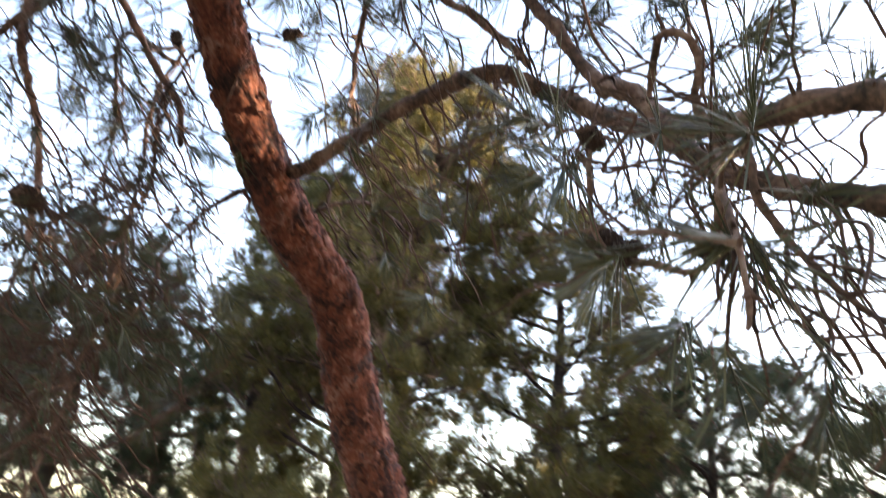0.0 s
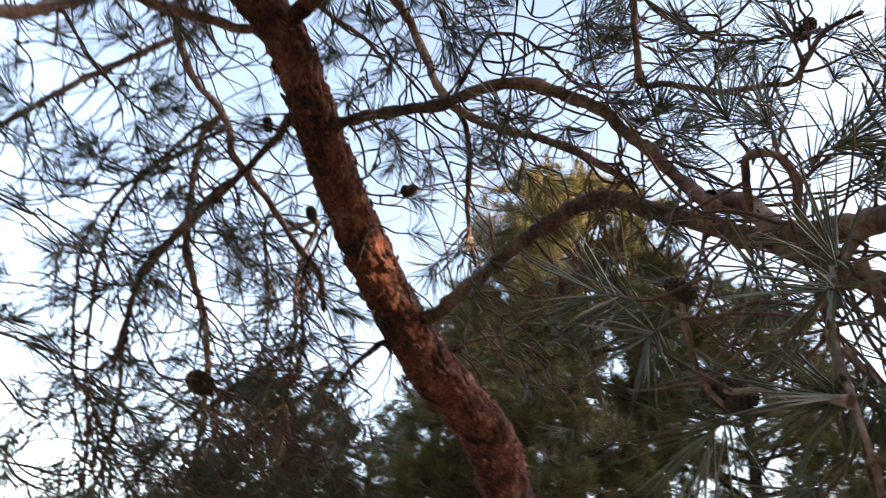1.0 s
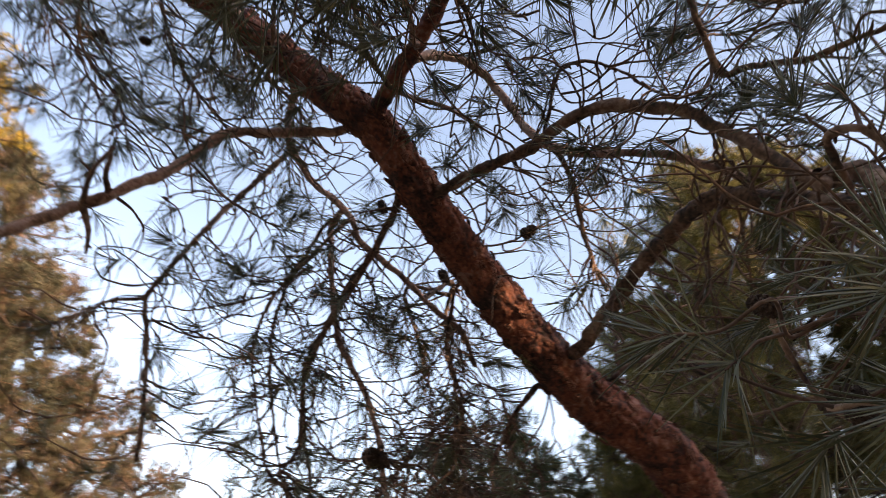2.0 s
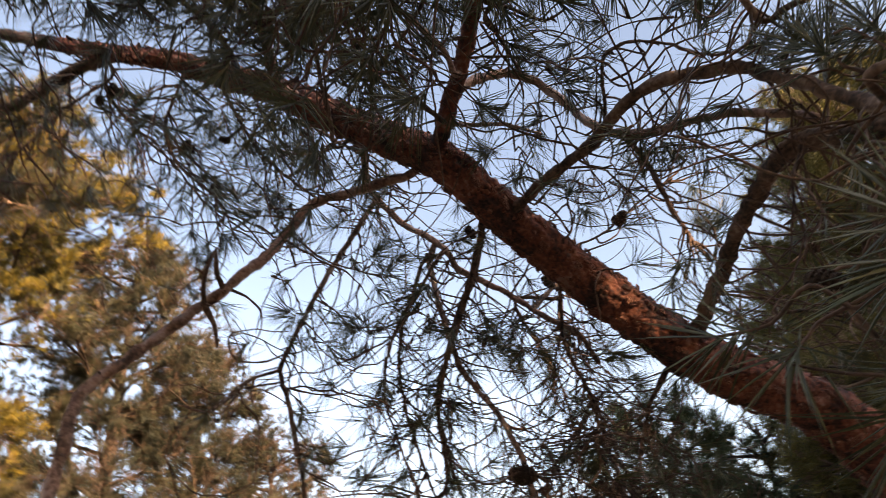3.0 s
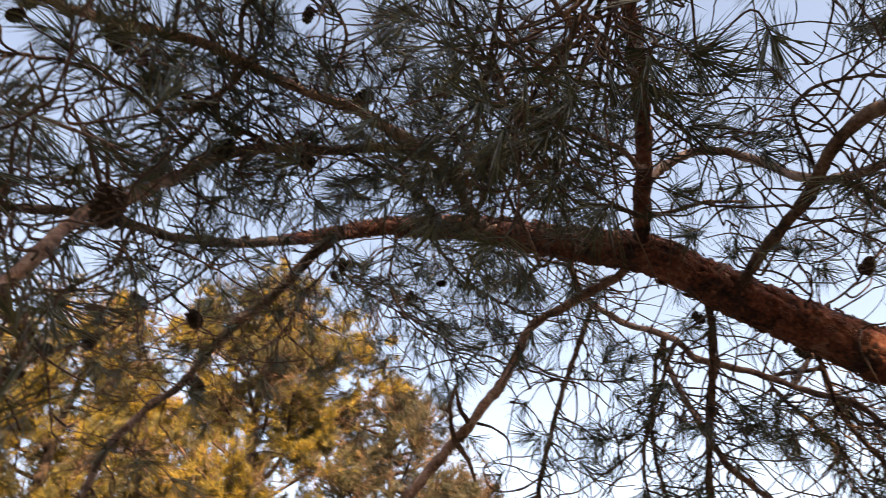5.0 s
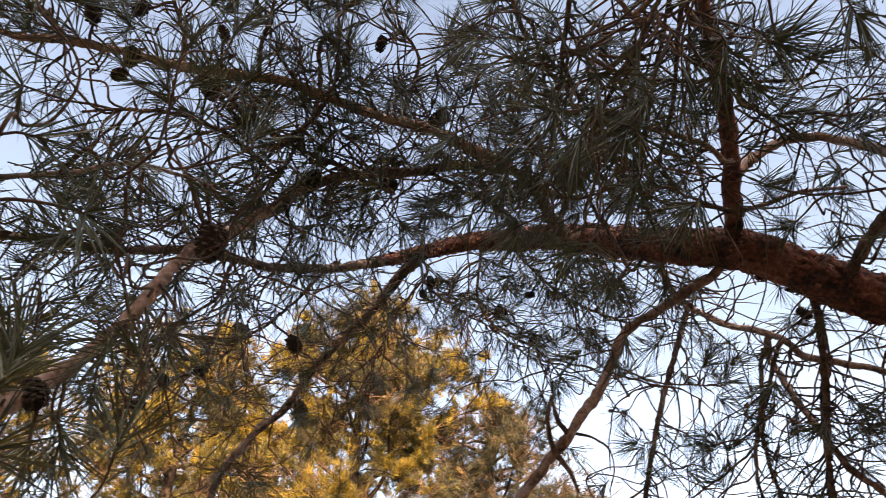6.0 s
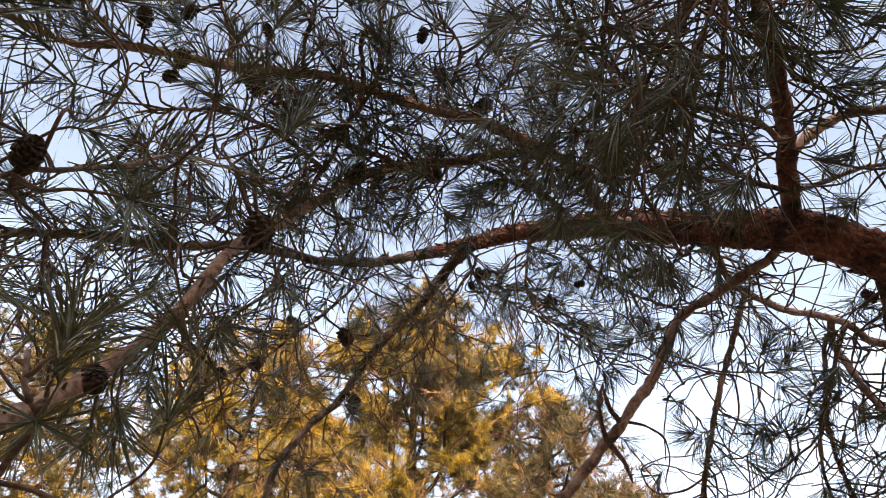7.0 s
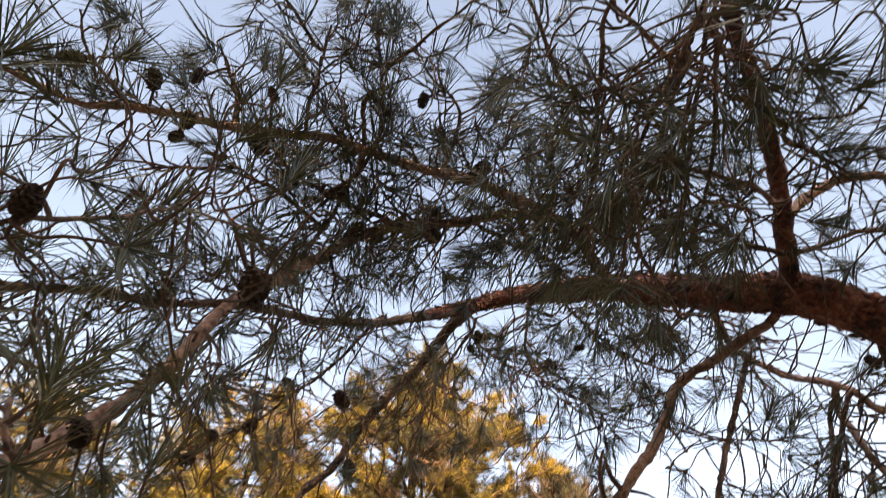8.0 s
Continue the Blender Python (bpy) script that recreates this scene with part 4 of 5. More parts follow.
BOUGHS['u2'] = dict(line=[(-0.192, 0.744, 3.063), (-0.014, 1.068, 3.041), (-0.057, 1.113, 2.985), (-0.073, 1.158, 2.925), (-0.082, 1.211, 2.852), (-0.083, 1.265, 2.8), (-0.027, 1.277, 2.79), (0.056, 1.298, 2.764), (0.131, 1.301, 2.752), (0.177, 1.298, 2.747), (0.211, 1.285, 2.784), (0.259, 1.279, 2.835), (0.313, 1.259, 2.839)],
    r0=0.009, r1=0.005, leafy=4, bare=7, bark='grey',
    shoots=[(0.054, 1.294, 2.795), (-0.041, 1.279, 2.832), (-0.043, 1.165, 2.795), (0.056, 1.269, 2.79), (0.298, 1.252, 2.737), (0.113, 1.27, 2.687), (0.008, 1.281, 2.736)],
    cones=[])
BOUGHS['u3'] = dict(line=[(0.259, 1.279, 2.835), (0.274, 1.484, 3.057), (0.201, 1.455, 3.03), (0.131, 1.418, 3.007), (0.066, 1.368, 2.991), (0.007, 1.302, 2.987), (-0.045, 1.225, 2.987), (-0.064, 1.141, 2.989)],
    r0=0.005, r1=0.003, leafy=4, bare=7, bark='grey',
    shoots=[(0.089, 1.327, 2.992), (0.006, 1.245, 2.923), (0.066, 1.403, 2.969), (0.155, 1.413, 2.965), (0.036, 1.348, 3.003), (0.237, 1.433, 2.993), (0.165, 1.467, 3.046), (0.247, 1.489, 3.086)],
    cones=[(0.275, 1.482, 3.06, 0.055)])
BOUGHS['u4'] = dict(line=[(-0.548, 1.388, 3.021), (-0.433, 1.283, 3.068), (-0.387, 1.263, 3.072), (-0.321, 1.269, 3.031), (-0.267, 1.294, 2.969), (-0.229, 1.313, 2.903), (-0.185, 1.313, 2.854)],
    r0=0.005, r1=0.003, leafy=4, bare=7, bark='grey',
    shoots=[(-0.222, 1.304, 2.936), (-0.155, 1.323, 2.832), (-0.177, 1.266, 2.97)],
    cones=[])
BOUGHS['q1'] = dict(line=[(-0.594, -0.737, 2.765), (-0.386, -0.586, 2.558), (-0.256, -0.404, 2.438), (-0.232, -0.293, 2.405), (-0.237, -0.26, 2.429), (-0.272, -0.244, 2.488), (-0.309, -0.207, 2.557), (-0.337, -0.172, 2.624), (-0.419, -0.138, 2.716), (-0.537, -0.109, 2.837)],
    r0=0.004, r1=0.003, leafy=9.62, bare=5, bark='grey',
    shoots=[(-0.208, -0.218, 2.485), (-0.249, -0.237, 2.446), (-0.239, -0.172, 2.508), (-0.315, -0.179, 2.589), (-0.404, -0.176, 2.695), (-0.434, -0.133, 2.722), (-0.53, -0.093, 2.77)],
    cones=[(-0.515, -0.092, 2.666, 0.067), (-0.22, -0.254, 2.44, 0.048), (-0.539, -0.094, 2.69, 0.087)])
BOUGHS['q2'] = dict(line=[(-0.46, -0.302, 2.228), (-0.379, -0.245, 2.133), (-0.369, -0.191, 2.108), (-0.337, -0.156, 2.112), (-0.319, -0.139, 2.136), (-0.294, -0.15, 2.157), (-0.306, -0.176, 2.209)],
    r0=0.005, r1=0.003, leafy=1.26, bare=5, bark='grey',
    shoots=[(-0.33, -0.18, 2.185), (-0.253, -0.082, 2.088), (-0.289, -0.127, 2.194), (-0.35, -0.103, 2.114)],
    cones=[])
BOUGHS['q3'] = dict(line=[(-0.488, -0.583, 3.371), (-0.42, -0.657, 3.429), (-0.349, -0.713, 3.482), (-0.283, -0.733, 3.548)],
    r0=0.006, r1=0.003, leafy=14.3, bare=5, bark='grey',
    shoots=[(-0.39, -0.6, 3.424), (-0.44, -0.593, 3.478)],
    cones=[(-0.376, -0.725, 3.436, 0.079)])
BOUGHS['q4'] = dict(line=[(-0.511, -0.676, 2.682), (-0.613, -0.621, 2.668), (-0.67, -0.584, 2.651), (-0.708, -0.536, 2.658), (-0.734, -0.478, 2.682), (-0.735, -0.434, 2.714)],
    r0=0.005, r1=0.003, leafy=2.2, bare=5, bark='grey',
    shoots=[(-0.713, -0.406, 2.723), (-0.698, -0.474, 2.759), (-0.72, -0.471, 2.653)],
    cones=[])
BOUGHS['st2'] = dict(line=[(-0.878, 1.544, 2.806), (-0.809, 1.522, 2.776), (-0.808, 1.488, 2.73), (-0.82, 1.488, 2.682), (-0.84, 1.506, 2.637), (-0.859, 1.528, 2.606)],
    r0=0.003, r1=0.002, leafy=0, bare=0, bark='grey',
    shoots=[(-0.873, 1.523, 2.798), (-0.707, 1.532, 2.737)],
    cones=[])
BOUGHS['w1'] = dict(line=[(-1.227, 0.798, 2.963), (-1.239, 0.861, 2.951), (-1.252, 0.925, 2.935), (-1.246, 0.998, 2.915), (-1.256, 1.037, 2.894), (-1.273, 1.072, 2.866)],
    r0=0.0035, r1=0.0018, leafy=0, bare=3, bark='twig',
    shoots=[(-1.265, 1.018, 2.78)],
    cones=[])
BOUGHS['w2'] = dict(line=[(-1.273, 0.685, 2.798), (-1.282, 0.733, 2.784), (-1.3, 0.766, 2.76), (-1.326, 0.773, 2.716), (-1.356, 0.761, 2.673)],
    r0=0.0032, r1=0.0016, leafy=0, bare=3, bark='twig',
    shoots=[(-1.356, 0.762, 2.708)],
    cones=[])
BOUGHS['w3'] = dict(line=[(-1.252, 0.925, 2.935), (-1.287, 0.867, 2.939), (-1.341, 0.825, 2.924), (-1.393, 0.806, 2.861), (-1.442, 0.804, 2.789)],
    r0=0.0024, r1=0.0015, leafy=0, bare=3, bark='twig',
    shoots=[],
    cones=[])
BOUGHS['w4'] = dict(line=[(-0.435, 1.287, 3.063), (-0.43, 1.321, 3.023), (-0.387, 1.34, 3.006), (-0.338, 1.344, 3.002), (-0.307, 1.337, 3.003)],
    r0=0.0028, r1=0.0016, leafy=0, bare=12, bark='twig',
    shoots=[],
    cones=[])
BOUGHS['w5'] = dict(line=[(-0.056, 1.175, 2.988), (-0.133, 1.196, 3.068), (-0.169, 1.207, 3.056), (-0.22, 1.223, 3.049), (-0.258, 1.235, 3.046), (-0.294, 1.225, 3.06), (-0.307, 1.211, 3.08)],
    r0=0.0028, r1=0.0016, leafy=0, bare=12, bark='twig',
    shoots=[(-0.263, 1.168, 3.082), (-0.327, 1.227, 3.091), (-0.169, 1.194, 2.974)],
    cones=[])
BOUGHS['w6'] = dict(line=[(-1.298, 0.858, 2.936), (-1.329, 0.854, 3.069), (-1.339, 0.955, 3.021), (-1.332, 1.021, 3.003), (-1.312, 1.108, 2.982), (-1.308, 1.154, 2.968), (-1.343, 1.203, 2.906), (-1.375, 1.233, 2.838), (-1.411, 1.243, 2.78)],
    r0=0.0034, r1=0.0018, leafy=0, bare=3, bark='twig',
    shoots=[(-1.248, 1.081, 2.969), (-1.303, 1.111, 2.945), (-1.307, 1.111, 3.046), (-1.337, 1.178, 3.012), (-1.376, 1.236, 2.795), (-1.282, 1.134, 3.062), (-1.271, 1.158, 3.011), (-1.246, 1.063, 2.986), (-1.272, 1.123, 2.961)],
    cones=[])
BOUGHS['w7'] = dict(line=[(-1.341, 0.825, 2.924), (-1.394, 0.839, 2.958), (-1.399, 0.827, 2.958), (-1.4, 0.878, 2.947), (-1.428, 0.917, 2.907), (-1.465, 0.904, 2.884)],
    r0=0.0028, r1=0.0016, leafy=0, bare=3, bark='twig',
    shoots=[(-1.414, 0.93, 2.864)],
    cones=[])
BOUGHS['w8'] = dict(line=[(-1.522, 0.921, 2.775), (-1.608, 0.938, 2.787), (-1.62, 0.896, 2.775), (-1.644, 0.849, 2.745), (-1.67, 0.817, 2.721)],
    r0=0.003, r1=0.0016, leafy=0, bare=3, bark='twig',
    shoots=[],
    cones=[])
BOUGHS['w9'] = dict(line=[(-1.608, 0.938, 2.787), (-1.627, 0.965, 2.735), (-1.605, 1.013, 2.734), (-1.585, 1.072, 2.717), (-1.545, 1.122, 2.737), (-1.494, 1.157, 2.784), (-1.448, 1.18, 2.829)],
    r0=0.003, r1=0.0016, leafy=0, bare=3, bark='twig',
    shoots=[(-1.504, 1.139, 2.779), (-1.449, 1.187, 2.873), (-1.407, 1.136, 2.852), (-1.422, 1.144, 2.826)],
    cones=[])
BOUGHS['w10'] = dict(line=[(-1.128, 1.486, 2.887), (-1.008, 1.511, 2.977), (-1.096, 1.487, 2.994), (-1.184, 1.458, 3.011), (-1.22, 1.446, 3.022)],
    r0=0.0034, r1=0.0024, leafy=0, bare=3, bark='twig',
    shoots=[(-1.004, 1.449, 2.987), (-1.136, 1.502, 3.011)],
    cones=[])
BOUGHS['w11'] = dict(line=[(-0.886, 1.487, 2.85), (-0.882, 1.565, 2.932), (-0.845, 1.631, 2.967), (-0.808, 1.687, 3.01), (-0.715, 1.714, 3.034), (-0.624, 1.742, 3.048)],
    r0=0.004, r1=0.0022, leafy=0, bare=20, bark='twig',
    shoots=[(-0.809, 1.635, 3.047), (-0.776, 1.644, 2.948), (-0.604, 1.739, 3.079), (-0.59, 1.744, 2.998), (-0.765, 1.677, 3.03)],
    cones=[(-0.804, 1.68, 3.004, 0.045), (-0.8, 1.682, 3.005, 0.049)])
BOUGHS['w12'] = dict(line=[(-1.622, 0.975, 2.735), (-1.641, 0.979, 2.699), (-1.671, 1.006, 2.621), (-1.693, 1.036, 2.544), (-1.692, 1.088, 2.487), (-1.673, 1.154, 2.448), (-1.641, 1.215, 2.441), (-1.612, 1.261, 2.442), (-1.587, 1.292, 2.452)],
    r0=0.003, r1=0.0016, leafy=0, bare=3, bark='twig',
    shoots=[(-1.633, 1.106, 2.498), (-1.624, 1.197, 2.455), (-1.588, 1.25, 2.421)],
    cones=[])
BOUGHS['w13'] = dict(line=[(-1.518, 0.927, 2.787), (-1.546, 0.861, 2.759), (-1.555, 0.796, 2.758), (-1.525, 0.755, 2.812), (-1.496, 0.814, 2.83), (-1.48, 0.914, 2.837)],
    r0=0.003, r1=0.0016, leafy=0, bare=3, bark='twig',
    shoots=[(-1.446, 0.95, 2.765), (-1.489, 0.899, 2.825)],
    cones=[])
BOUGHS['w14'] = dict(line=[(-1.516, 0.933, 2.677), (-1.479, 1.002, 2.645), (-1.441, 1.065, 2.64), (-1.4, 1.103, 2.657)],
    r0=0.003, r1=0.0016, leafy=0, bare=3, bark='twig',
    shoots=[],
    cones=[])
BOUGHS['w15'] = dict(line=[(-0.758, 1.281, 2.925), (-0.764, 1.296, 2.904), (-0.674, 1.352, 2.985), (-0.637, 1.312, 3.074), (-0.602, 1.375, 3.042), (-0.559, 1.416, 3.001)],
    r0=0.0034, r1=0.0018, leafy=0, bare=3, bark='twig',
    shoots=[],
    cones=[])
BOUGHS['w16'] = dict(line=[(-0.5, 1.008, 3.15), (-0.492, 0.974, 3.116), (-0.515, 1.037, 3.068), (-0.537, 1.105, 3.039), (-0.596, 1.154, 3.024), (-0.656, 1.197, 2.981)],
    r0=0.003, r1=0.0016, leafy=0, bare=3, bark='twig',
    shoots=[(-0.587, 1.088, 2.994), (-0.723, 1.143, 2.995)],
    cones=[])
BOUGHS['w17'] = dict(line=[(-0.506, 1.012, 3.087), (-0.558, 0.979, 3.078), (-0.526, 1.028, 3.068), (-0.493, 1.08, 3.053), (-0.481, 1.148, 3.04), (-0.48, 1.19, 3.024)],
    r0=0.003, r1=0.0016, leafy=0, bare=3, bark='twig',
    shoots=[(-0.472, 1.16, 2.984), (-0.472, 1.15, 2.996), (-0.416, 1.153, 2.967), (-0.442, 1.022, 3.067)],
    cones=[])
BOUGHS['w18'] = dict(line=[(-0.879, 1.418, 2.879), (-0.803, 1.453, 2.899), (-0.749, 1.429, 3.021), (-0.73, 1.51, 3.012), (-0.688, 1.55, 3.025), (-0.629, 1.54, 3.035)],
    r0=0.003, r1=0.0016, leafy=0, bare=20, bark='twig',
    shoots=[(-0.756, 1.506, 3.04), (-0.736, 1.396, 2.934), (-0.7, 1.603, 3.02), (-0.752, 1.49, 2.974)],
    cones=[])

HANGING = [(-1.203, 1.51, 2.268), (-1.405, 1.433, 2.231), (-1.492, 1.432, 2.255), (-1.258, 1.898, 2.376), (-1.424, 1.927, 2.476), (-1.049, 1.749, 2.349), (-1.122, 1.685, 2.417), (-1.33, 1.72, 2.45), (-1.501, 1.397, 2.349), (-1.393, 1.892, 2.612), (-1.241, 1.86, 2.501), (-1.411, 1.386, 2.453), (-1.219, 1.47, 2.449), (-1.216, 1.818, 2.629), (-1.07, 1.625, 2.623), (-1.439, 1.267, 2.423)]
hang_rng = np.random.default_rng(23)
for k, start in enumerate(HANGING):
    drop, way = [np.array(start)], np.array((-0.02, 0.04, -0.09)) + hang_rng.normal(0, 0.03, 3)
    for _ in range(4):
        way = way + hang_rng.normal(0, 0.028, 3)
        drop.append(drop[-1] + way)
    BOUGHS["hanging", k] = dict(line=drop, r0=0.0048, r1=0.002, leafy=6, bare=30, bark="grey", shoots=[], cones=[])

CLEAR = np.array((0.1, 0.27, 1.82))  # middle of the camera's path; nothing grows nearer than half a metre to it
pine = tagged(new("pine_tree"), "leaning red-barked pine with dark needles and many cones", "tree")
BASE = np.array((-0.42, 3.42, -0.05))
pine.location = BASE
TRUNK = smooth_line([BASE, BASE + (0.0, -0.06, 0.35), (-0.44, 3.2, 0.9), (-0.53, 2.85, 1.6), *TRUNK_LINE], 0.012)
run = np.concatenate([[0], np.cumsum(np.linalg.norm(np.diff(TRUNK, axis=0), axis=1))])
TRUNK_R = np.interp(run / (run[-1] - 0.39), (0, 0.06, 0.2, 0.45, 0.62, 0.78, 0.85, 0.92, 0.965, 1, 1.09), (0.16, 0.125, 0.106, 0.088, 0.069, 0.0545, 0.048, 0.042, 0.037, 0.031, 0.0165))


def bark_tube(line, radii, sides):
    """The trunk: its bark is cracked into raised plates with ragged edges."""
    v, f = tube(line, radii, sides)
    out = np.zeros(len(v))
    for i in range(len(line)):
        for j in range(sides):
            k = i * sides + j
            p = v[k]
            turn = 2 * math.pi * j / sides
            q = Vector((math.cos(turn) * 2.4, math.sin(turn) * 2.4, run[i] * 15))
            q += 0.35 * noise.noise_vector(Vector(p) * 16)
            near, _ = noise.voronoi(q)
            crack = min(1.0, (near[1] - near[0]) * 3.2)
            lift = noise.cell(q * 0.9)
            out[k] = radii[i] * (0.13 * crack + 0.06 * lift * crack + 0.06 * noise.noise(Vector(p) * 60) - 0.10)
    ring = unit(v[: len(line) * sides].reshape(len(line), sides, 3) - line[:, None]).reshape(-1, 3)
    v[: len(line) * sides] += ring * out[: len(line) * sides, None]
    return v - BASE, f


trunk = part("trunk", mesh_of("trunk", *bark_tube(TRUNK, TRUNK_R, 56), TRUNK_BARK, True), pine, "reddish flaking bark")


def plate_mesh(seed):
    """A flake of bark about 1 across: an uneven slab, thin at its rim and curled."""
    r = np.random.default_rng(seed)
    k = 7
    rim = [np.array((math.cos(2 * math.pi * i / k), math.sin(2 * math.pi * i / k) * 0.62, 0)) * r.uniform(0.36, 0.6) for i in range(k)]
    rim = [p + np.array((0, 0, -0.22 * p[1] ** 2 + 0.10 * r.random())) for p in rim]
    v = [*rim, *[p * 0.82 + np.array((0, 0, 0.12)) for p in rim], np.array((0, 0, 0.15 + 0.04 * r.random()))]
    f = []
    for i in range(k):
        j = (i + 1) % k
        f += [(i, j, k + j), (i, k + j, k + i), (k + i, k + j, 2 * k)]
    return mesh_of("bark_plate", np.array(v), np.array(f), PLATE_BARK)


PLATES = [plate_mesh(80 + k) for k in range(8)]
plate_rng = np.random.default_rng(17)
tan_t, side_t, up_t = frames_along(TRUNK)
for k in range(300):
    i = int(plate_rng.uniform(0.36, 0.97) * (len(TRUNK) - 1))
    turn = plate_rng.uniform(0, 2 * math.pi)
    out = side_t[i] * math.cos(turn) + up_t[i] * math.sin(turn)
    x = unit(tan_t[i] + 0.25 * np.cross(out, tan_t[i]) * plate_rng.normal() + out * plate_rng.uniform(-0.05, 0.4))
    y = unit(np.cross(out, x))
    z = np.cross(x, y)
    at = TRUNK[i] + out * TRUNK_R[i] * plate_rng.uniform(0.97, 1.03) - BASE
    size = plate_rng.uniform(0.02, 0.052) * (0.55 + 5 * TRUNK_R[i])
    plate = part("bark_plate", PLATES[k % 8], trunk)
    plate.matrix_basis = Matrix(((x[0], y[0], z[0], at[0]), (x[1], y[1], z[1], at[1]), (x[2], y[2], z[2], at[2]), (0, 0, 0, 1))) @ Matrix.Scale(size, 4)


def bark_scurf(count):
    """The small loose flakes between the plates, ragged, each curling away from the trunk at one end."""
    r = np.random.default_rng(18)
    i = (r.uniform(0.34, 0.985, count) * (len(TRUNK) - 1)).astype(int)
    turn = r.uniform(0, 2 * math.pi, count)[:, None]
    out = side_t[i] * np.cos(turn) + up_t[i] * np.sin(turn)
    along = unit(tan_t[i] * r.choice((-1, 1), (count, 1)) + 0.6 * np.cross(out, tan_t[i]) * r.normal(size=(count, 1)))
    wide = np.cross(out, along)
    size = r.uniform(0.006, 0.02, (count, 1)) * (0.5 + 6 * TRUNK_R[i])[:, None]
    at = TRUNK[i] + out * TRUNK_R[i][:, None] * r.uniform(0.95, 1.02, (count, 1)) - BASE
    rise = out * size * r.uniform(0.15, 0.75, (count, 1))
    a, b = at - wide * size * 0.5, at + wide * size * r.uniform(0.3, 0.6, (count, 1))
    c = at + along * size * r.uniform(0.8, 1.5, (count, 1)) + rise + wide * size * r.uniform(0.1, 0.5, (count, 1))
    d = at + along * size * r.uniform(0.7, 1.3, (count, 1)) + rise * r.uniform(0.5, 1.2, (count, 1)) - wide * size * 0.4
    e = (a + b + c + d) / 4 + out * size * 0.16
    low = at + along * size * 0.4 - out * size * 0.1
    v = np.stack([a, b, c, d, e, low], axis=1).reshape(-1, 3)
    one = np.array([(0, 1, 4), (1, 2, 4), (2, 3, 4), (3, 0, 4), (1, 0, 5), (2, 1, 5), (3, 2, 5), (0, 3, 5)])
    return v, (one[None] + 6 * np.arange(count)[:, None, None]).reshape(-1, 3)


part("bark_scurf", mesh_of("bark_scurf", *bark_scurf(2600), PLATE_BARK), trunk, "small curling flakes of bark", "stuff")


def cone_mesh(name, seed):
    """A pine cone, 1 wide: a woody core set with spirals of thick open scales."""
    r = np.random.default_rng(seed)
    bm = bmesh.new()
    bmesh.ops.create_uvsphere(bm, u_segments=10, v_segments=8, radius=0.34)
    bmesh.ops.scale(bm, vec=(1, 1, 1.45), verts=bm.verts)
    for k in range(52):
        h = (k + 0.5) / 52
        z = (h - 0.45) * 1.15
        turn = k * 2.39996
        wide = 0.40 * math.sin(math.pi * (0.12 + 0.80 * h)) ** 0.7
        out, up = np.array((math.cos(turn), math.sin(turn), 0)), np.array((0, 0, 1.0))
        side = np.cross(up, out)
        lift = 0.25 + 0.9 * h + r.normal(0, 0.08)
        way = unit(out + up * lift * 0.7)
        thick = np.cross(side, way) * 0.035
        a, b, w = up * z + out * wide * 0.45, up * z + way * (wide + 0.06), 0.15 * (0.5 + wide)
        corner = [a - side * 0.04, a + side * 0.04, b + side * w * 0.8, b + way * 0.03, b - side * w * 0.8]
        low = [bm.verts.new(c - thick) for c in corner]
        high = [bm.verts.new(c + thick * (1.6 if i > 1 else 0.6)) for i, c in enumerate(corner)]
        bm.faces.new(low[::-1])
        bm.faces.new(high)
        for i in range(5):
            bm.faces.new((low[i], low[(i + 1) % 5], high[(i + 1) % 5], high[i]))
    me = bpy.data.meshes.new(name)
    bm.to_mesh(me)
    bm.free()
    me.materials.append(CONE_SCALE)
    return me


CONES = [cone_mesh("cone", 40 + k) for k in range(3)]


def tuft_mesh(seed, count, brush):
    """A shoot's end along +z, its tip in the origin, with all its needles."""
    r = np.random.default_rng(seed)
    b, w, n, d = tuft_needles(r, np.zeros(3), np.array((0, 0, 1.0)), count, 0.108, brush)
    return mesh_of("needle_tuft", *needle_geometry(b, w, n, 0.0012, d), NEEDLE)


TUFTS = [tuft_mesh(60 + k, 24 + 3 * (k % 5), 0.028 + 0.008 * (k % 4)) for k in range(10)]


def twig_line(r, a, b, curl):
    """A crooked twig from a to b."""
    span = np.linalg.norm(b - a)
    k = max(3, int(span / 0.04))
    pts = [a + (b - a) * i / k + (r.normal(0, curl * span, 3) if 0 < i < k else 0) for i in range(k + 1)]
    return smooth_line(pts, 0.014)


def curly_line(r, a, way, length):
    """A twig that sets out from a in short arcs, with a kink at every bud."""
    p, d, turn, out, bud = np.array(a), unit(way), r.normal(0, 4, 3), [np.array(a)], 4
    for _ in range(int(length / 0.014)):
        turn = 0.9 * turn + r.normal(0, 2.2, 3)
        d = unit(d + 0.014 * (turn + np.array((0, 0, -1.0))))
        bud -= 1
        if bud == 0:
            d, turn, bud = unit(d + r.normal(0, 0.28, 3)), r.normal(0, 4, 3), r.integers(3, 8)
        p = p + d * 0.014
        out.append(p)
    return np.array(out)


def hides_trunk(p):
    """Whether p would cover the trunk in the camera's view; such growth is left out."""
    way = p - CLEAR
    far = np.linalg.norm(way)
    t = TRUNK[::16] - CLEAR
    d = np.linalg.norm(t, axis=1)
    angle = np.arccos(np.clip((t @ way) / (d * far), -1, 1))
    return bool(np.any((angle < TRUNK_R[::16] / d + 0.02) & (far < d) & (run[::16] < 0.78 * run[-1])))


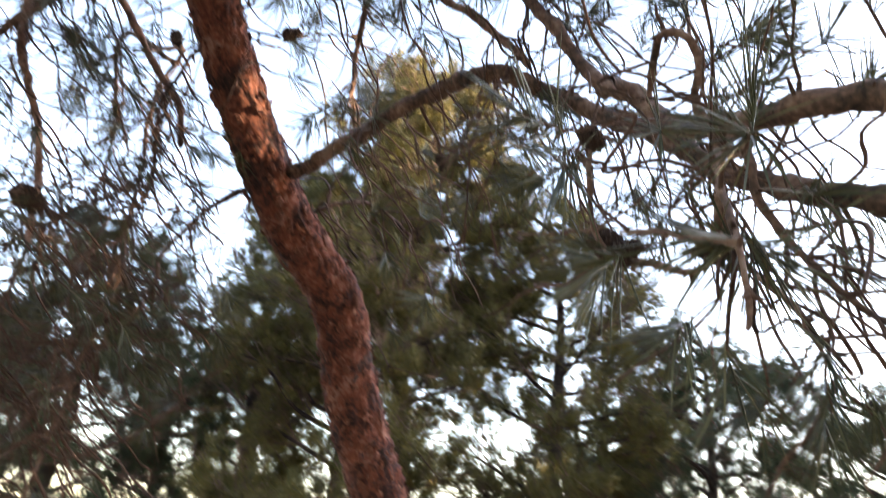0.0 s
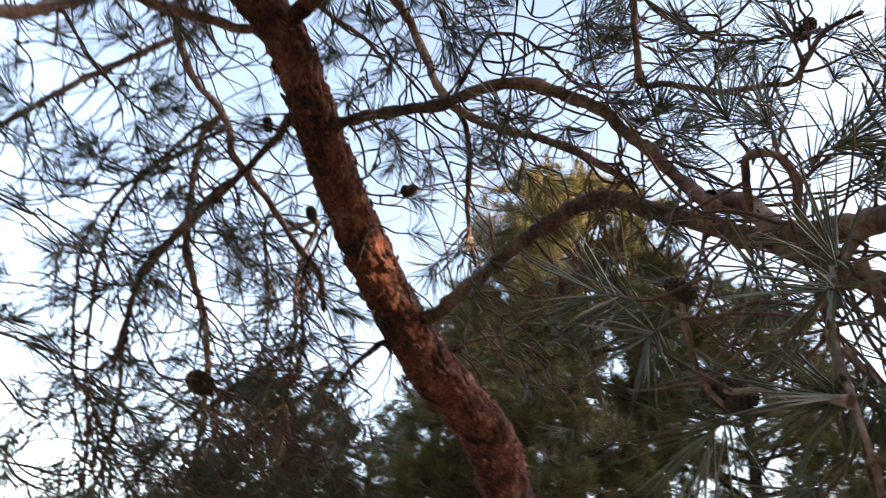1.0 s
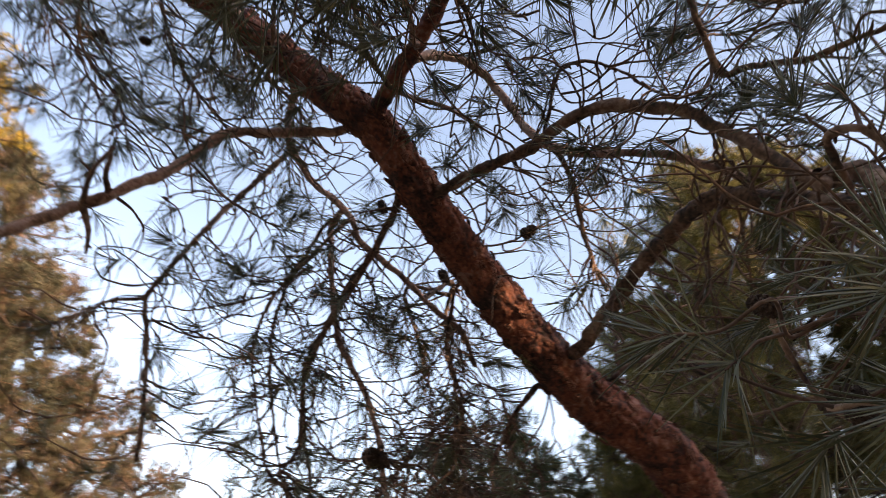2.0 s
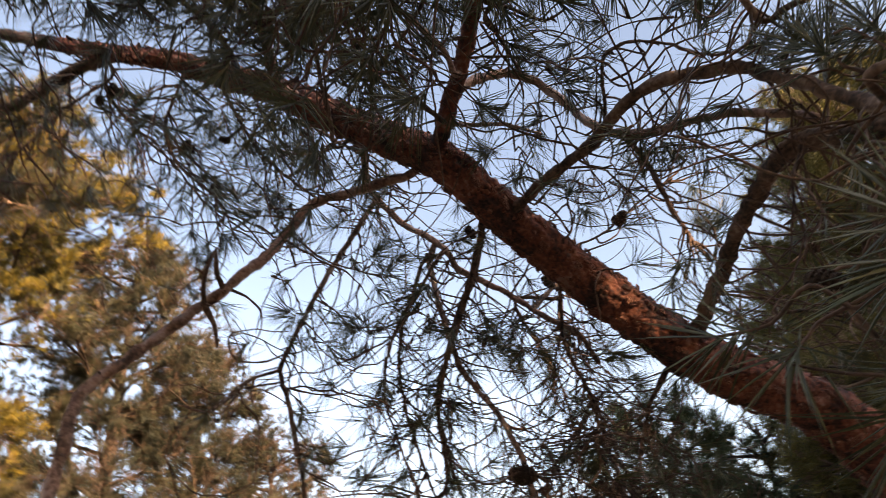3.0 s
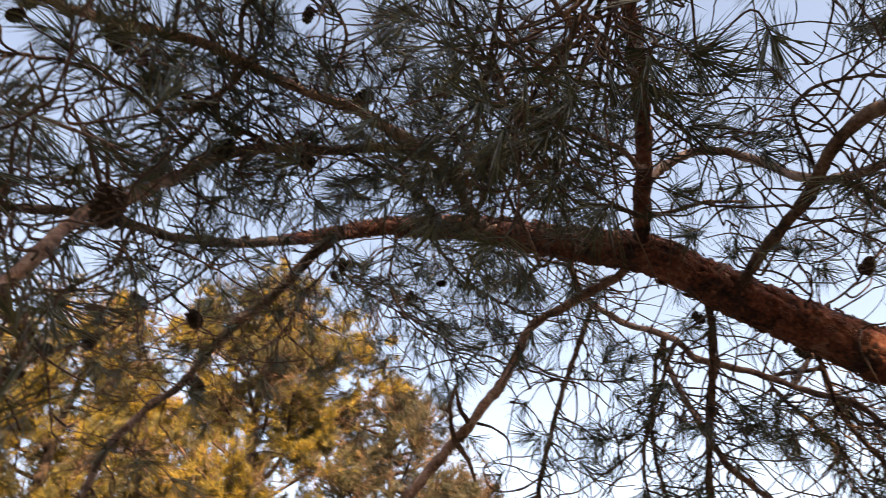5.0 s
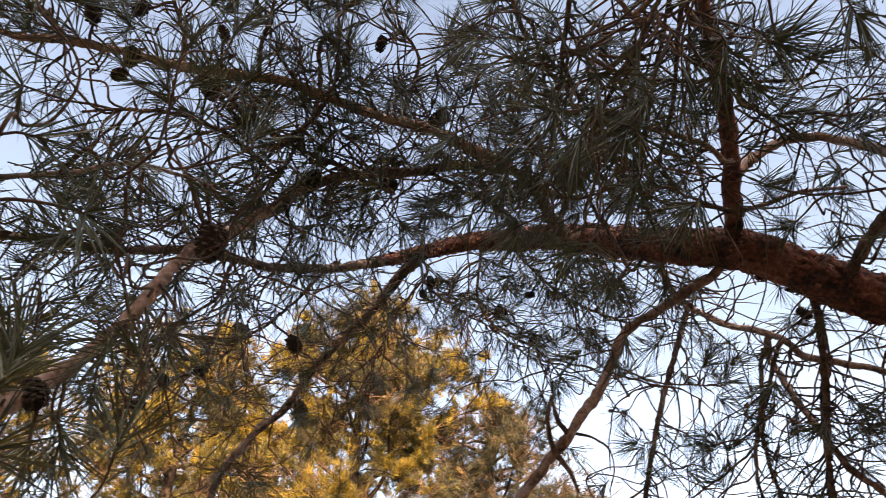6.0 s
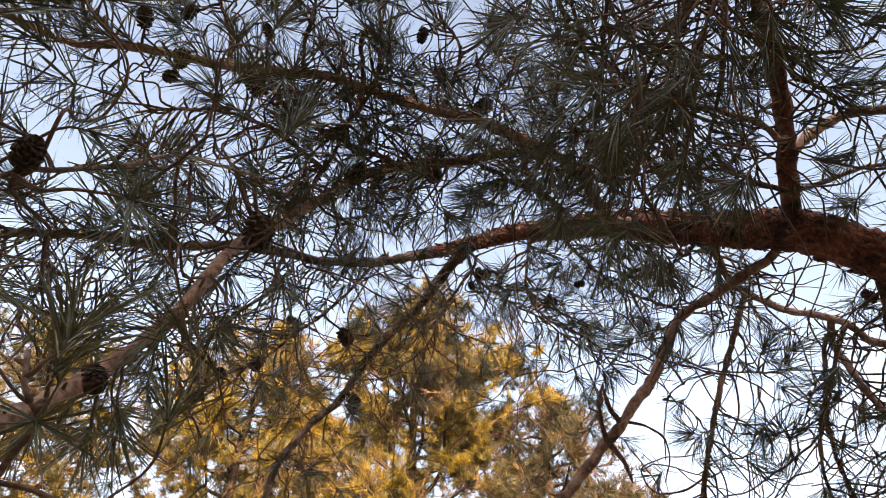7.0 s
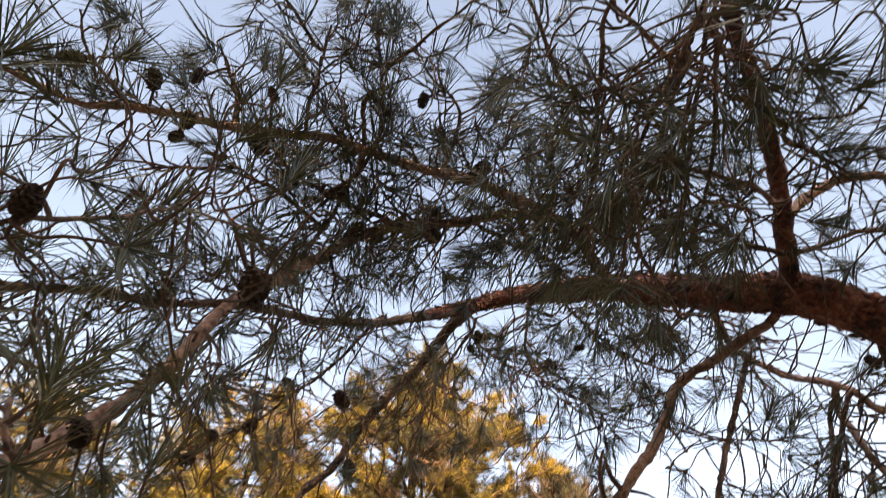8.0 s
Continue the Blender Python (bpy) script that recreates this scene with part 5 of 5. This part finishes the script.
def grow(rng, near, line, r0, r1, leafy, bare, bark, shoots, cones):
    """One branch of the pine with its twigs, needles and cones; near: a branch that hangs right beside the path."""
    line = smooth_line(line, 0.014)
    n = len(line)
    wob = np.array([0.006 * noise.noise_vector(Vector(p) * 9) + 0.0035 * noise.noise_vector(Vector(p) * 31) for p in line])
    line = line + wob
    radii = np.linspace(r0, r1, n) * (1 + 0.2 * np.array([noise.noise(Vector(p) * 25) + 0.8 * noise.noise(Vector(p) * 60) for p in line]))
    radii[0] *= 1.25
    branch = part("branch", mesh_of("branch", *(lambda v, f: (v - BASE, f))(*tube(line, radii, 10, 0.24, 60)), bark, True), pine)
    tan = unit(np.gradient(line, axis=0))
    rest, starts, ways, lens, bends = [], [], [], [], []

    needle_scale = 1.18 if line[-1][1] < 0.7 else 1.0  # boughs ending at the view's left get longer needles to fit the camera

    def clothe(at, axis, count, length=0.095):
        b, w, m, d = tuft_needles(rng, at, axis, count, length * needle_scale, rng.uniform(0.018, 0.04))
        starts.append(b), ways.append(w), lens.append(m), bends.append(d)

    def twig(l, a, b):
        v, f = tube(l, np.linspace(a, b, len(l)), 5)
        part("twig", mesh_of("twig", v - BASE, f, TWIG_BARK, True), branch)

    for s in shoots:
        s = np.array(s)
        if np.linalg.norm(s - CLEAR) < 0.5 or hides_trunk(s) or (not near and np.linalg.norm(s - CLEAR) < 0.95 and rng.random() < 0.5):
            continue
        i = int(np.argmin(np.linalg.norm(line - s, axis=1)))
        gap = np.linalg.norm(line[i] - s)
        i = max(0, i - int((0.3 + 0.7 * rng.random()) * gap / 0.014))
        way = unit(unit(s - line[i]) + 0.5 * tan[i] + rng.normal(0, 0.25, 3))
        if gap > 0.03:
            l = twig_line(rng, line[i], s, 0.035)
            twig(l, 0.0034, 0.0018)
            way = unit(unit(l[-1] - l[-4]) + rng.normal(0, 0.2, 3))
        tuft = part("needle_tuft", TUFTS[rng.integers(len(TUFTS))], branch)
        turn = Vector(way).to_track_quat("Z", "Y").to_matrix().to_4x4()
        tuft.matrix_basis = Matrix.Translation(Vector(s + way * 0.03 - BASE)) @ turn @ pose(0, 0, 0, 0, 0, rng.uniform(0, 360)) @ Matrix.Scale(rng.uniform(0.85, 1.15), 4)
    long = np.linalg.norm(np.diff(line, axis=0), axis=1).sum()
    for k in range(int(leafy * long * 2.1)):
        i = int((0.12 + 0.88 * rng.random()) * (n - 1))
        out = unit(np.cross(tan[i], rng.normal(size=3)))
        way = unit(out + 0.8 * tan[i] + np.array((0, 0, rng.uniform(-0.45, 0.25))))
        e = line[i] + way * rng.uniform(0.10, 0.34)
        if np.linalg.norm(e - CLEAR) < (0.52 if near else 0.62) or hides_trunk(e) or hides_trunk((e + line[i]) / 2):
            continue
        l = twig_line(rng, line[i], e, 0.07)
        rest.append(tube(l, np.linspace(0.0030, 0.0015, len(l)), 5))
        clothe(l[-1], l[-1] - l[-4], rng.integers(20, 32))
        if rng.random() < 0.45:
            j = len(l) // 2
            e2 = l[j] + unit(unit(l[-1] - l[0]) + rng.normal(0, 0.6, 3)) * rng.uniform(0.06, 0.15)
            l2 = twig_line(rng, l[j], e2, 0.06)
            rest.append(tube(l2, np.linspace(0.0022, 0.0014, len(l2)), 4))
            clothe(l2[-1], l2[-1] - l2[-3], rng.integers(16, 26))
    for k in range(int(32 * long) if r0 > 0.0045 else 0):
        i = int(rng.random() * (n - 2))
        out = unit(np.cross(tan[i], rng.normal(size=3)))
        e = line[i] + unit(out + 0.5 * tan[i]) * (radii[i] + rng.uniform(0.002, 0.012) * (1 if rng.random() < 0.8 else 2.2))
        rest.append(tube([line[i], (line[i] + e) / 2 + tan[i] * 0.002, e], (0.0036, 0.003, 0.0018), 5))
    for k in range(int(bare * long)):
        i = int((0.1 + 0.9 * rng.random()) * (n - 1))
        out = unit(np.cross(tan[i], rng.normal(size=3)))
        way = unit(out + 0.5 * tan[i] + np.array((0, 0, rng.uniform(-0.7, 0.2))))
        l = curly_line(rng, line[i], way, rng.uniform(0.06, 0.2) if near else rng.uniform(0.16, 0.6))
        if min(np.linalg.norm(l - CLEAR, axis=1)) < (0.55 if near else 0.75) or hides_trunk(l[-1]) or hides_trunk(l[len(l) // 2]):
            continue
        thick = rng.uniform(0.0024, 0.0036) * (0.6 if near else 1)
        rest.append(tube(l, np.linspace(thick, 0.0014, len(l)), 5))
        if rng.random() < 0.2:
            clothe(l[-1], l[-1] - l[-3], rng.integers(20, 32), 0.10)
        for q in range(rng.integers(0, 3)):
            j = int(rng.uniform(0.25, 0.85) * (len(l) - 1))
            way2 = unit(unit(l[j + 1] - l[j]) + rng.normal(0, 0.7, 3))
            l2 = curly_line(rng, l[j], way2, rng.uniform(0.07, 0.24))
            if len(l2) < 4 or hides_trunk(l2[-1]):
                continue
            rest.append(tube(l2, np.linspace(0.0021, 0.0012, len(l2)), 4))
            if rng.random() < 0.10:
                clothe(l2[-1], l2[-1] - l2[-3], rng.integers(16, 26), 0.095)
    for x, y, z, wide in cones:
        c = np.array((x, y, z))
        i = int(np.argmin(np.linalg.norm(line - c, axis=1)))
        l = twig_line(rng, line[i], c, 0.04)
        twig(l, 0.0045, 0.0035)
        cone = part("cone", CONES[rng.integers(3)], branch, "dark brown open pine cone")
        way = unit(unit(c - line[i]) + rng.normal(0, 0.5, 3))
        cone.matrix_basis = Matrix.Translation(Vector(c - BASE)) @ Vector(way).to_track_quat("Z", "Y").to_matrix().to_4x4() @ Matrix.Scale(0.85 * min(max(wide, 0.03), 0.062), 4)
    if rest:
        v, f = joined(rest)
        part("twig_growth", mesh_of("twig_growth", v - BASE, f, TWIG_BARK, True), branch, "thin crooked twigs", "stuff")
    if starts:
        v, f = needle_geometry(np.concatenate(starts), np.concatenate(ways), np.concatenate(lens), 0.0012, np.concatenate(bends))
        part("needle_growth", mesh_of("needle_growth", v - BASE, f, NEEDLE), branch, kind="stuff")
    return branch


BARKS = {"grey": LIMB_BARK, "tan": TAN_BARK, "red": TRUNK_BARK, "twig": TWIG_BARK}
for order, (key, limb) in enumerate(BOUGHS.items()):
    grow(np.random.default_rng([5, order]), key in ("k1", "k2", "k3", "k4", "k5", "k6"), limb["line"], limb["r0"], limb["r1"], limb["leafy"], limb["bare"], BARKS[limb["bark"]], limb["shoots"], limb["cones"])
